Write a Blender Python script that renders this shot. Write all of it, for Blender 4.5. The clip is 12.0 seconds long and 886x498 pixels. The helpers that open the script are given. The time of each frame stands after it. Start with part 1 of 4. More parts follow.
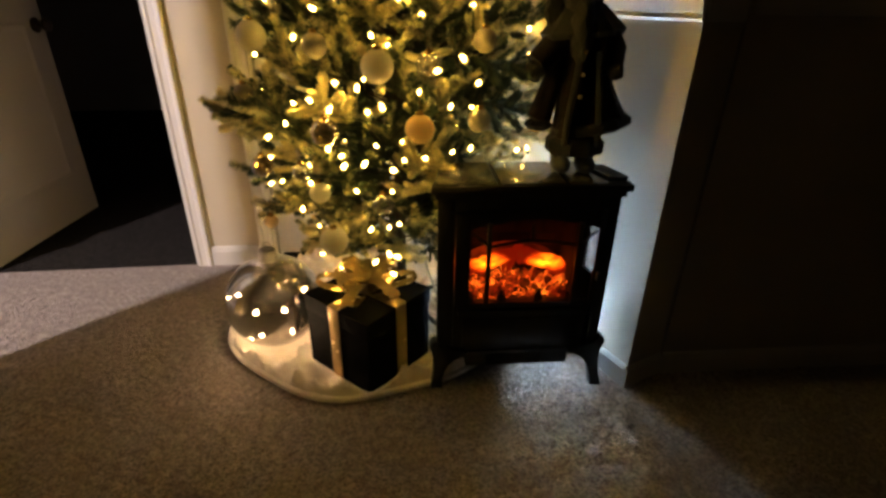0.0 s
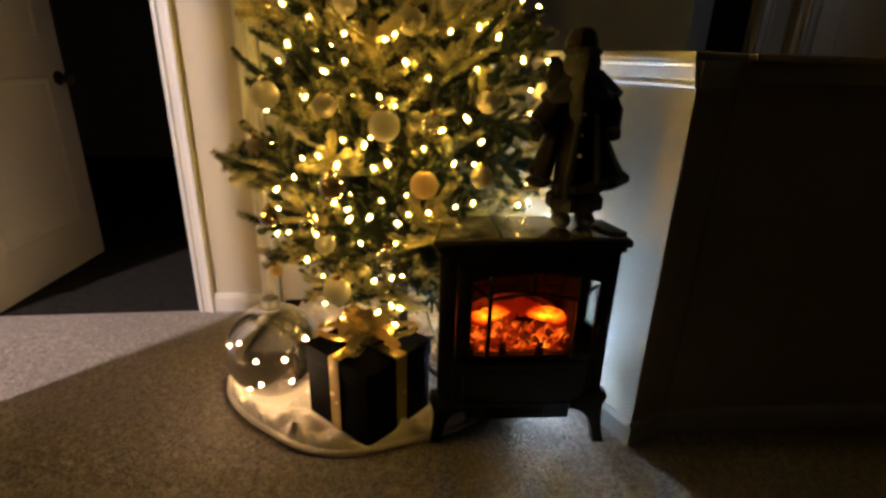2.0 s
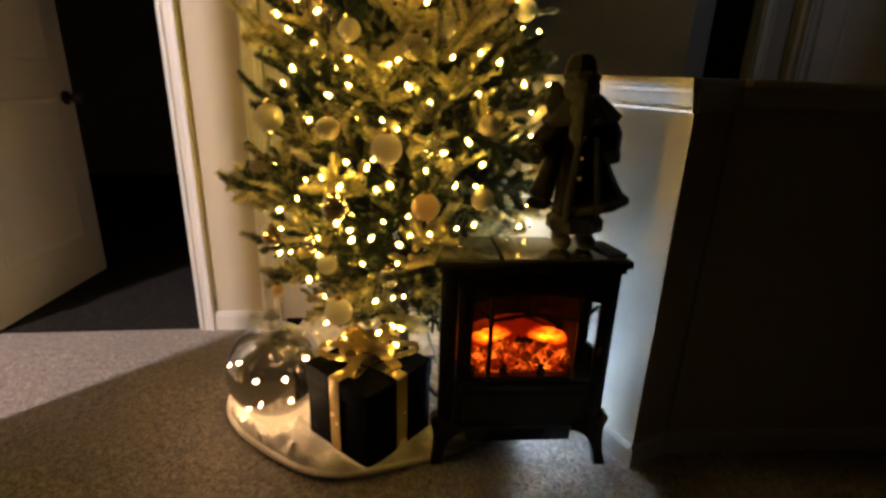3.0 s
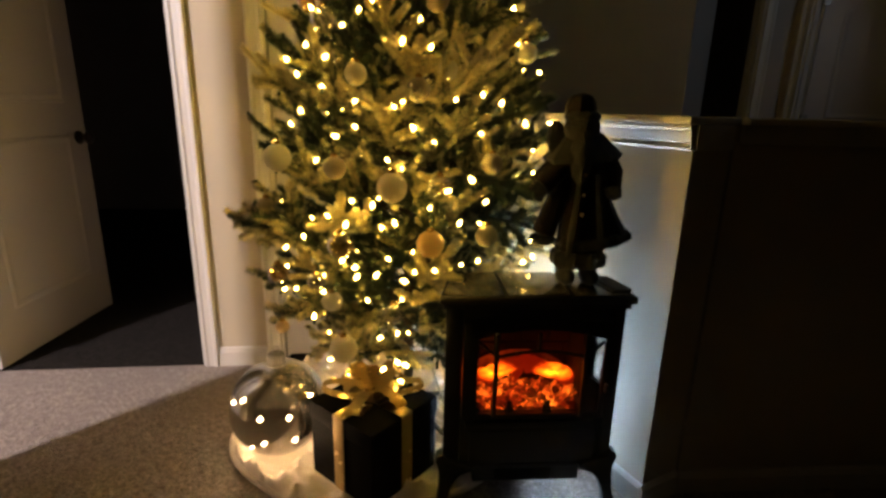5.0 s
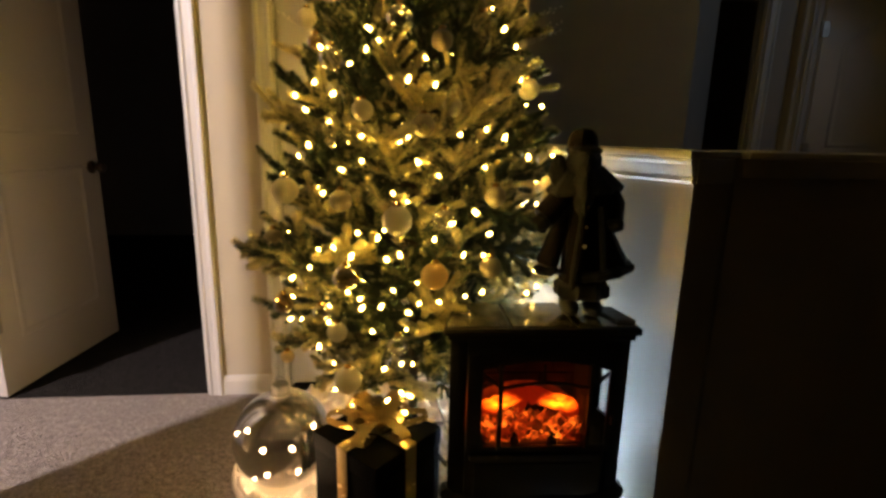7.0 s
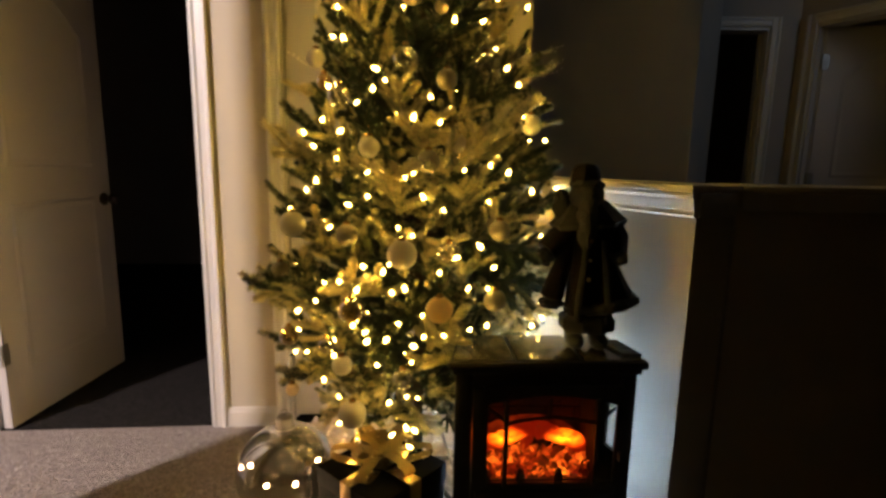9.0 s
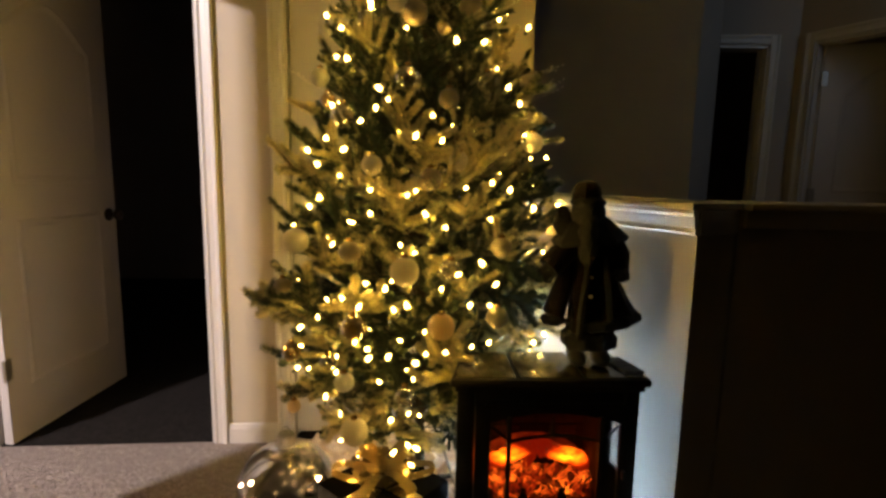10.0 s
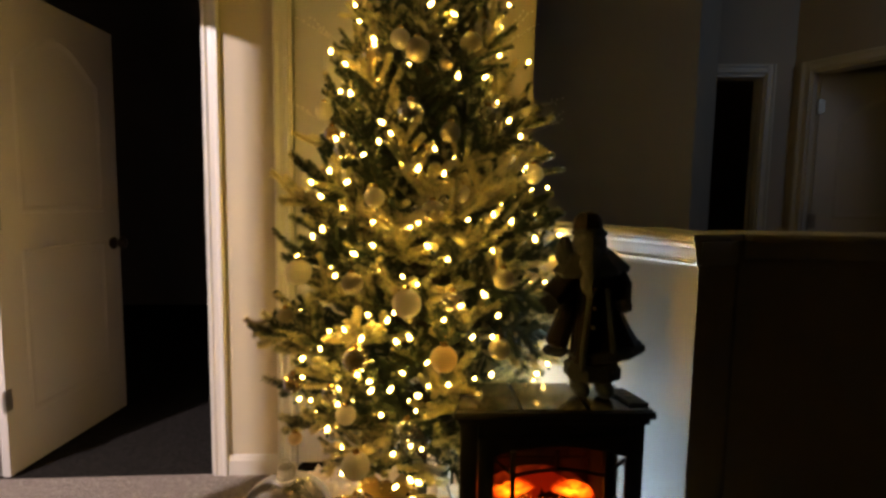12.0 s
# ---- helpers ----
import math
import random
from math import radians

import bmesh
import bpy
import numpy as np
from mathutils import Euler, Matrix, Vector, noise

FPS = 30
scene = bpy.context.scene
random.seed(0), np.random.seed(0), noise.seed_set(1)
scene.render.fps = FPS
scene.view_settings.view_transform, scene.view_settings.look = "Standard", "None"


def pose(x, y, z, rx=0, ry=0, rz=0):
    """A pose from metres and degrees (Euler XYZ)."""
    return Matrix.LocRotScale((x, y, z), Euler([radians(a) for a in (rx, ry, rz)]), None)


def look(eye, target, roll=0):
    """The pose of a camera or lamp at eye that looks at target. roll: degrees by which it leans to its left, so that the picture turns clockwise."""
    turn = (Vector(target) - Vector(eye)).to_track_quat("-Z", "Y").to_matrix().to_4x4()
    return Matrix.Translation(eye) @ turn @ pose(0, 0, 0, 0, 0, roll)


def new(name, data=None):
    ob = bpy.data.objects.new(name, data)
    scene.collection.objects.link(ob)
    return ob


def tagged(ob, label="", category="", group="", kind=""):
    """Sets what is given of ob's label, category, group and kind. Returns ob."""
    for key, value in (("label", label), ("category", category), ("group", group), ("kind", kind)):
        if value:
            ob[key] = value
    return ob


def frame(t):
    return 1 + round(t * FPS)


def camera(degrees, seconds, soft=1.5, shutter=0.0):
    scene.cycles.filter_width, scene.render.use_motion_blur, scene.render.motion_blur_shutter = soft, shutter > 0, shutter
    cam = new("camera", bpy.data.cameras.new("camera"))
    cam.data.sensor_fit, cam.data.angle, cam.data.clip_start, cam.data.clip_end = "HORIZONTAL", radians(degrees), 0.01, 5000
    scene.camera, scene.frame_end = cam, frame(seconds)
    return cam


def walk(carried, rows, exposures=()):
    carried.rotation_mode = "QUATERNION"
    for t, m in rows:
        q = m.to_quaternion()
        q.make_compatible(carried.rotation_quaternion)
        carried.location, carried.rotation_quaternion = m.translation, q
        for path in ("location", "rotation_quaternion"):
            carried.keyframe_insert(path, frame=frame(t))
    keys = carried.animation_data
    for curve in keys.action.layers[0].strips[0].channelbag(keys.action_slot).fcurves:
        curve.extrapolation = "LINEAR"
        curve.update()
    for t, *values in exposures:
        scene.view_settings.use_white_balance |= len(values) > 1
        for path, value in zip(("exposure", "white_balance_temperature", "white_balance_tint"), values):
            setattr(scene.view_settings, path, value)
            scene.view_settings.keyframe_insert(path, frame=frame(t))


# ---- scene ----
cam = camera(82.6, 12.0, soft=2.9)
PATH = [
    (0, (0.047, 0.047, 1.039), (0.045, 1.843, 0.159), 1.0),
    (0.5, (0.047, 0.045, 1.045), (0.044, 1.851, 0.188), 1.1),
    (1, (0.047, 0.045, 1.051), (0.038, 1.879, 0.253), 1.3),
    (1.5, (0.048, 0.042, 1.055), (0.034, 1.895, 0.304), 1.5),
    (2, (0.046, 0.038, 1.06), (0.032, 1.907, 0.348), 1.7),
    (2.5, (0.045, 0.036, 1.065), (0.027, 1.92, 0.394), 1.8),
    (3, (0.045, 0.034, 1.073), (0.025, 1.925, 0.423), 1.9),
    (5, (0.043, 0.027, 1.087), (0.004, 1.955, 0.557), 1.4),
    (5.5, (0.044, 0.025, 1.089), (0.0, 1.957, 0.577), 1.4),
    (6, (0.043, 0.023, 1.1), (-0.003, 1.96, 0.6), 1.4),
    (6.5, (0.044, 0.021, 1.103), (-0.01, 1.964, 0.632), 1.3),
    (7, (0.044, 0.018, 1.108), (-0.017, 1.968, 0.671), 1.3),
    (9, (0.048, 0.01, 1.126), (-0.041, 1.98, 0.794), 1.1),
    (9.5, (0.048, 0.007, 1.132), (-0.045, 1.981, 0.822), 1.1),
    (10, (0.049, 0.005, 1.134), (-0.051, 1.983, 0.857), 1.1),
    (10.5, (0.05, 0.002, 1.141), (-0.055, 1.983, 0.891), 1.0),
    (11, (0.049, 0.001, 1.142), (-0.056, 1.986, 0.918), 0.9),
    (11.5, (0.049, 0.0, 1.151), (-0.06, 1.987, 0.943), 0.7),
    (12, (0.049, 0.001, 1.154), (-0.062, 1.989, 0.97), 0.9),
]
walk(cam, [(t, look(eye, target, roll)) for t, eye, target, roll in PATH])

# ---- world and light ----
world = bpy.data.worlds.new("night")
scene.world = world
world.use_nodes = True
world.node_tree.nodes["Background"].inputs[0].default_value = (0.5, 0.6, 0.8, 1)
world.node_tree.nodes["Background"].inputs[1].default_value = 0.002
scene.view_settings.exposure = 0.35

HALL_LIGHT, BULB_GLOW, NIGHT_GLOW, EMBER_GLOW = 265.0, 215.0, 1750.0, 5.0

hall_data = bpy.data.lights.new("hall_lamp", "AREA")
hall_data.shape, hall_data.size, hall_data.size_y = "RECTANGLE", 0.15, 0.05
hall_data.energy, hall_data.color = HALL_LIGHT, (1.0, 0.87, 0.90)
hall_lamp = new("hall_lamp", hall_data)
hall_lamp.matrix_world = look((-3.07, -0.87, 3.30), (-1.15, 1.6, 0.3))

# added cool area light, out of view with no window built, lifts the hall walls
cool_light_data = bpy.data.lights.new("hall_window", "AREA")
cool_light_data.shape, cool_light_data.size, cool_light_data.size_y = "RECTANGLE", 0.5, 0.7
cool_light_data.energy, cool_light_data.color = 1.6, (0.62, 0.78, 1.0)
hall_window = new("hall_window", cool_light_data)
hall_window.matrix_world = look((2.75, 2.15, 2.3), (1.6, 3.25, 1.3))


# ---- materials ----
def tree_nodes(name):
    m = bpy.data.materials.new(name)
    m.use_nodes = True
    nt = m.node_tree
    return m, nt, nt.nodes["Principled BSDF"]


def link(nt, a, b):
    nt.links.new(a, b)


def noise_node(nt, coord, scale, detail=4.0, rough=0.6):
    n = nt.nodes.new("ShaderNodeTexNoise")
    n.inputs["Scale"].default_value, n.inputs["Detail"].default_value, n.inputs["Roughness"].default_value = scale, detail, rough
    link(nt, coord, n.inputs["Vector"])
    return n


def mix_node(nt, fac, a, b, blend="MIX"):
    n = nt.nodes.new("ShaderNodeMix")
    n.data_type, n.blend_type = "RGBA", blend
    for sock, v in ((n.inputs[0], fac), (n.inputs[6], a), (n.inputs[7], b)):
        if isinstance(v, (int, float)):
            sock.default_value = v
        elif isinstance(v, tuple):
            sock.default_value = (*v[:3], 1)
        else:
            link(nt, v, sock)
    return n.outputs[2]


def ramp_node(nt, fac, lo, hi):
    n = nt.nodes.new("ShaderNodeMapRange")
    link(nt, fac, n.inputs[0])
    n.inputs[1].default_value, n.inputs[2].default_value = lo, hi
    return n.outputs[0]


def surface(name, color, rough=0.6, metal=0.0, wear=None, coarse=3.0, fine=90.0, amount=0.25, bump=0.15, depth=0.002, spec=0.5, sheen=0.0, glow_through=0.0):
    """A worn surface: colour varied at a coarse and a fine scale, with relief and uneven gloss."""
    m, nt, b = tree_nodes(name)
    co = nt.nodes.new("ShaderNodeTexCoord").outputs["Object"]
    big, small = noise_node(nt, co, coarse), noise_node(nt, co, fine, 3.0)
    dark = wear or tuple(c * 0.6 for c in color)
    f1 = ramp_node(nt, big.outputs["Fac"], 0.35, 0.75)
    mul = nt.nodes.new("ShaderNodeMath")
    mul.operation = "MULTIPLY"
    link(nt, f1, mul.inputs[0])
    mul.inputs[1].default_value = amount
    c1 = mix_node(nt, mul.outputs[0], color, dark)
    mul2 = nt.nodes.new("ShaderNodeMath")
    mul2.operation = "MULTIPLY"
    link(nt, ramp_node(nt, small.outputs["Fac"], 0.4, 0.7), mul2.inputs[0])
    mul2.inputs[1].default_value = amount * 0.6
    c2 = mix_node(nt, mul2.outputs[0], c1, dark)
    link(nt, c2, b.inputs["Base Color"])
    r = nt.nodes.new("ShaderNodeMapRange")
    link(nt, big.outputs["Fac"], r.inputs[0])
    r.inputs[3].default_value, r.inputs[4].default_value = max(rough - 0.08, 0.02), min(rough + 0.1, 1.0)
    link(nt, r.outputs[0], b.inputs["Roughness"])
    b.inputs["Metallic"].default_value = metal
    b.inputs["Specular IOR Level"].default_value = spec
    b.inputs["Sheen Weight"].default_value = sheen
    if bump:
        bp = nt.nodes.new("ShaderNodeBump")
        bp.inputs["Strength"].default_value, bp.inputs["Distance"].default_value = bump, depth
        link(nt, small.outputs["Fac"], bp.inputs["Height"])
        link(nt, bp.outputs[0], b.inputs["Normal"])
    if glow_through:
        tr = nt.nodes.new("ShaderNodeBsdfTranslucent")
        tr.inputs[0].default_value = (*color, 1)
        mx = nt.nodes.new("ShaderNodeMixShader")
        mx.inputs[0].default_value = glow_through
        link(nt, b.outputs[0], mx.inputs[1])
        link(nt, tr.outputs[0], mx.inputs[2])
        link(nt, mx.outputs[0], nt.nodes["Material Output"].inputs[0])
    return m


def carpet_material(name, light, dark, sheen=0.15):
    m, nt, b = tree_nodes(name)
    co = nt.nodes.new("ShaderNodeTexCoord").outputs["Object"]
    tread, clump, tuft = noise_node(nt, co, 5.0, 3.0), noise_node(nt, co, 40.0, 4.0, 0.75), noise_node(nt, co, 125.0, 3.0, 0.7)
    c = mix_node(nt, ramp_node(nt, clump.outputs["Fac"], 0.38, 0.66), light, dark)
    c = mix_node(nt, ramp_node(nt, tuft.outputs["Fac"], 0.42, 0.68), c, tuple(x * 0.4 for x in dark))
    f = nt.nodes.new("ShaderNodeMath")
    f.operation = "MULTIPLY"
    link(nt, ramp_node(nt, tread.outputs["Fac"], 0.45, 0.65), f.inputs[0])
    f.inputs[1].default_value = 0.3
    c = mix_node(nt, f.outputs[0], c, dark)
    link(nt, c, b.inputs["Base Color"])
    b.inputs["Roughness"].default_value = 0.95
    b.inputs["Specular IOR Level"].default_value = 0.1
    b.inputs["Sheen Weight"].default_value = sheen
    prev = None
    for tex, strength, dist in ((tread, 0.8, 0.04), (clump, 1.0, 0.05), (tuft, 1.0, 0.03)):
        bp = nt.nodes.new("ShaderNodeBump")
        bp.inputs["Strength"].default_value, bp.inputs["Distance"].default_value = strength, dist
        link(nt, tex.outputs["Fac"], bp.inputs["Height"])
        if prev:
            link(nt, prev, bp.inputs["Normal"])
        prev = bp.outputs[0]
    link(nt, prev, b.inputs["Normal"])
    return m


def needle_material(name, flock=1.0):
    m, nt, b = tree_nodes(name)
    co = nt.nodes.new("ShaderNodeTexCoord").outputs["Object"]
    geo = nt.nodes.new("ShaderNodeNewGeometry")
    patch = noise_node(nt, co, 16.0, 3.0)
    info = nt.nodes.new("ShaderNodeObjectInfo")
    green = mix_node(nt, geo.outputs["Random Per Island"], (0.026, 0.046, 0.032), (0.080, 0.092, 0.050))
    add = nt.nodes.new("ShaderNodeMath")
    add.operation = "MULTIPLY_ADD"
    link(nt, geo.outputs["Random Per Island"], add.inputs[0])
    add.inputs[1].default_value = 0.4
    sep = nt.nodes.new("ShaderNodeSeparateXYZ")
    link(nt, co, sep.inputs[0])
    tipward = nt.nodes.new("ShaderNodeMath")
    tipward.operation = "MULTIPLY"
    link(nt, ramp_node(nt, sep.outputs["X"], 0.16, 0.42), tipward.inputs[0])
    link(nt, ramp_node(nt, patch.outputs["Fac"], 0.38, 0.62), tipward.inputs[1])
    link(nt, tipward.outputs[0], add.inputs[2])
    add2 = nt.nodes.new("ShaderNodeMath")
    add2.operation = "MULTIPLY_ADD"
    link(nt, info.outputs["Random"], add2.inputs[0])
    add2.inputs[1].default_value = 1.1
    link(nt, add.outputs[0], add2.inputs[2])
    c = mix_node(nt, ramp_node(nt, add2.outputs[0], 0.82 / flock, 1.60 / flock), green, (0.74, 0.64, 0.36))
    link(nt, c, b.inputs["Base Color"])
    b.inputs["Roughness"].default_value = 0.85
    b.inputs["Specular IOR Level"].default_value = 0.2
    return m


def glow_material(name, color, strength):
    m, nt, b = tree_nodes(name)
    b.inputs["Base Color"].default_value = (*color, 1)
    b.inputs["Emission Color"].default_value = (*color, 1)
    b.inputs["Emission Strength"].default_value = strength
    return m


def halo_material(name, color, strength, share):
    """A clear shell with faint emission: a painted halo round a bulb."""
    m, nt, b = tree_nodes(name)
    clear, glow, mx = nt.nodes.new("ShaderNodeBsdfTransparent"), nt.nodes.new("ShaderNodeEmission"), nt.nodes.new("ShaderNodeMixShader")
    glow.inputs[0].default_value, glow.inputs[1].default_value = (*color, 1), strength
    mx.inputs[0].default_value = share
    link(nt, clear.outputs[0], mx.inputs[1])
    link(nt, glow.outputs[0], mx.inputs[2])
    link(nt, mx.outputs[0], nt.nodes["Material Output"].inputs[0])
    return m


def thin_glass(name, tint=(1, 1, 1), gloss=0.12, base=0.04, rough=0.03):
    """A thin pane or shell: mostly clear, with a mirror sheen that grows towards the rim."""
    m, nt, b = tree_nodes(name)
    out = nt.nodes["Material Output"]
    clear, shine = nt.nodes.new("ShaderNodeBsdfTransparent"), nt.nodes.new("ShaderNodeBsdfGlossy")
    clear.inputs[0].default_value = (*tint, 1)
    shine.inputs["Roughness"].default_value = rough
    lw = nt.nodes.new("ShaderNodeLayerWeight")
    lw.inputs[0].default_value = gloss
    ad = nt.nodes.new("ShaderNodeMath")
    ad.operation = "ADD"
    ad.use_clamp = True
    link(nt, lw.outputs["Facing"], ad.inputs[0])
    ad.inputs[1].default_value = base
    mx = nt.nodes.new("ShaderNodeMixShader")
    link(nt, ad.outputs[0], mx.inputs[0])
    link(nt, clear.outputs[0], mx.inputs[1])
    link(nt, shine.outputs[0], mx.inputs[2])
    link(nt, mx.outputs[0], out.inputs[0])
    return m


def ember_material(name, cool, hot, strength, scale, lo=0.4, hi=0.7):
    m, nt, b = tree_nodes(name)
    co = nt.nodes.new("ShaderNodeTexCoord").outputs["Object"]
    n = noise_node(nt, co, scale, 3.0)
    f = ramp_node(nt, n.outputs["Fac"], lo, hi)
    c = mix_node(nt, f, cool, hot)
    b.inputs["Base Color"].default_value = (0.05, 0.02, 0.01, 1)
    link(nt, c, b.inputs["Emission Color"])
    s = nt.nodes.new("ShaderNodeMath")
    s.operation = "MULTIPLY_ADD"
    link(nt, f, s.inputs[0])
    s.inputs[1].default_value, s.inputs[2].default_value = strength, strength * 0.08
    link(nt, s.outputs[0], b.inputs["Emission Strength"])
    return m


def log_material(name, strength):
    """A translucent moulded log, lit from a lamp at its heart."""
    m, nt, b = tree_nodes(name)
    co = nt.nodes.new("ShaderNodeTexCoord").outputs["Object"]
    length = nt.nodes.new("ShaderNodeVectorMath")
    length.operation = "LENGTH"
    squash = nt.nodes.new("ShaderNodeMapping")
    squash.inputs["Scale"].default_value = (0.72, 1.0, 1.6)
    squash.inputs["Rotation"].default_value = (0, radians(-8), 0)
    link(nt, co, squash.inputs[0])
    link(nt, squash.outputs[0], length.inputs[0])
    heart = ramp_node(nt, length.outputs["Value"], 0.048, 0.004)
    n = noise_node(nt, squash.outputs[0], 34.0, 4.0)
    mul = nt.nodes.new("ShaderNodeMath")
    mul.operation = "MULTIPLY"
    link(nt, heart, mul.inputs[0])
    link(nt, ramp_node(nt, n.outputs["Fac"], 0.25, 0.62), mul.inputs[1])
    c = mix_node(nt, mul.outputs[0], (0.9, 0.025, 0.002), (1.0, 0.27, 0.004))
    link(nt, c, b.inputs["Emission Color"])
    s = nt.nodes.new("ShaderNodeMath")
    s.operation = "MULTIPLY_ADD"
    link(nt, mul.outputs[0], s.inputs[0])
    s.inputs[1].default_value, s.inputs[2].default_value = strength, strength * 0.026
    link(nt, s.outputs[0], b.inputs["Emission Strength"])
    b.inputs["Base Color"].default_value = (0.12, 0.05, 0.03, 1)
    b.inputs["Roughness"].default_value = 0.8
    return m


WALL = surface("wall_paint", (0.365, 0.31, 0.225), 0.75, wear=(0.30, 0.255, 0.185), coarse=1.5, fine=160, amount=0.3, bump=0.2, depth=0.001)
# wall paint darkened so that hall, unlit room and outer walls look dim
WALL_DIM = surface("shaded_wall_paint", (0.30, 0.27, 0.235), 0.8, coarse=1.5, fine=160, amount=0.3, bump=0.25, depth=0.001)
CEIL = surface("ceiling_paint", (0.55, 0.53, 0.5), 0.9, coarse=1.2, fine=60, amount=0.2, bump=0.5, depth=0.003)
TRIM = surface("trim_paint", (0.45, 0.42, 0.375), 0.38, wear=(0.42, 0.39, 0.34), coarse=4, fine=120, amount=0.2, bump=0.05, depth=0.0006)
DOOR = surface("door_paint", (0.46, 0.425, 0.39), 0.5, wear=(0.28, 0.26, 0.24), coarse=2, fine=200, amount=0.22, bump=0.25, depth=0.0008)
CARPET = carpet_material("carpet_pile", (0.55, 0.45, 0.385), (0.30, 0.24, 0.205))
# dark pile whose colour also carries the dimness of the unlit room
CARPET_UNLIT = carpet_material("dark_shaded_carpet_pile", (0.040, 0.034, 0.030), (0.020, 0.017, 0.015), 0.0)
BLACK = surface("stove_enamel", (0.006, 0.0056, 0.0052), 0.38, wear=(0.022, 0.02, 0.018), coarse=7, fine=240, amount=0.35, bump=0.12, depth=0.0006, spec=0.35)
# olive lift in this colour stands in for the tree's reflection
BLACK_TOP = surface("stove_top_tinted_enamel", (0.028, 0.025, 0.019), 0.19, wear=(0.045, 0.04, 0.03), coarse=6, fine=260, amount=0.4, bump=0.08, depth=0.0004, spec=0.9)
IRON = surface("dark_iron", (0.02, 0.018, 0.017), 0.55, coarse=9, fine=200, amount=0.3, bump=0.2, depth=0.0008)
BRICK = surface("firebrick", (0.05, 0.03, 0.025), 0.9, coarse=12, fine=150, amount=0.5, bump=0.5, depth=0.002)
MORTAR = surface("firebox_lining", (0.03, 0.022, 0.02), 0.95, coarse=12, fine=150, amount=0.5, bump=0.4, depth=0.001)
BRONZE = surface("bronze_metal", (0.05, 0.035, 0.025), 0.35, 0.8, coarse=15, fine=200, amount=0.3, bump=0.05)
STEEL = surface("hinge_steel", (0.35, 0.33, 0.3), 0.4, 0.9, coarse=15, fine=200, amount=0.3, bump=0.05)
NEEDLE = needle_material("flocked_needles")
# thin flock that also darkens the inner boughs, standing in for shade there
NEEDLE_SHADED = needle_material("shaded_sparse_flock_needles", 0.5)
BARK = surface("wired_stem", (0.06, 0.045, 0.025), 0.9, coarse=20, fine=150, amount=0.5, bump=0.4)
CORD = surface("green_cord", (0.02, 0.04, 0.02), 0.5, coarse=20, fine=200, amount=0.2, bump=0.0)
BULB = glow_material("bulb_glow", (1.0, 0.62, 0.115), BULB_GLOW)
# yellow haze round the bulbs, painted as emission
BULB_HALO = halo_material("bulb_halo", (1.0, 0.62, 0.12), 2.2, 0.45)
NIGHT = glow_material("night_light_lens", (0.52, 0.73, 1.0), NIGHT_GLOW)
NIGHT_LOW = glow_material("foot_light_lens", (0.52, 0.73, 1.0), NIGHT_GLOW * 0.5)
PEARL = surface("pearl_bauble", (0.70, 0.64, 0.53), 0.42, 0.0, coarse=20, fine=300, amount=0.2, bump=0.1, depth=0.0004, glow_through=0.35)
GLITTER = surface("glitter_bauble", (0.20, 0.16, 0.105), 0.5, 0.2, coarse=60, fine=900, amount=0.5, bump=0.9, depth=0.001)
CHAMPAGNE = surface("champagne_bauble", (0.72, 0.55, 0.30), 0.42, 0.2, coarse=20, fine=300, amount=0.15, bump=0.0, glow_through=0.5)
CLEAR = thin_glass("clear_bauble", (0.96, 0.92, 0.84), 0.35, 0.10)
AMBER = thin_glass("amber_bauble", (0.80, 0.62, 0.34), 0.35, 0.12, 0.12)
SMOKED = thin_glass("giant_bauble_glass", (0.17, 0.155, 0.13), 0.30, 0.20, 0.17)
BULB_SOFT = glow_material("frosted_bulb_glow", (1.0, 0.64, 0.33), BULB_GLOW * 0.85)
PANE = thin_glass("stove_glass", (0.93, 0.9, 0.88), 0.1, 0.03)
GOLDCAP = surface("gold_cap", (0.65, 0.45, 0.18), 0.25, 1.0, coarse=30, fine=200, amount=0.2, bump=0.05)
VELVET = surface("black_gift_paper", (0.0025, 0.0025, 0.003), 0.75, coarse=9, fine=300, amount=0.3, bump=0.2, depth=0.0006, spec=0.03)
SATIN = surface("gold_satin", (0.74, 0.55, 0.26), 0.24, 0.6, wear=(0.4, 0.25, 0.08), coarse=25, fine=350, amount=0.35, bump=0.15, depth=0.0006)
SKIRT = surface("ivory_plush", (0.78, 0.68, 0.60), 0.9, wear=(0.42, 0.36, 0.29), coarse=8, fine=130, amount=0.35, bump=0.7, depth=0.004, sheen=0.4)
# figurine in silhouette: its shade is put into these near-black colours
ROBE = surface("shade_dark_maroon_cloth", (0.0062, 0.0034, 0.0036), 0.9, wear=(0.005, 0.003, 0.003), coarse=14, fine=220, amount=0.5, bump=0.8, depth=0.003, sheen=0.06, spec=0.1)
FUR = surface("shade_dark_fur_trim", (0.0050, 0.0047, 0.0050), 0.95, wear=(0.006, 0.005, 0.004), coarse=30, fine=260, amount=0.6, bump=0.9, depth=0.006)
BEARD = surface("shade_dark_grey_wool", (0.0068, 0.0066, 0.0068), 0.95, wear=(0.03, 0.026, 0.023), coarse=30, fine=180, amount=0.6, bump=0.9, depth=0.006)
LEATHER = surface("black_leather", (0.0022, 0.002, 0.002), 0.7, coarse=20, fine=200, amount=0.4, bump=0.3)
EMBER = ember_material("ember_strands", (0.8, 0.03, 0.003), (1.0, 0.21, 0.012), EMBER_GLOW * 0.8, 24.0, 0.42, 0.72)
LOG = log_material("glowing_log", EMBER_GLOW * 1.4)
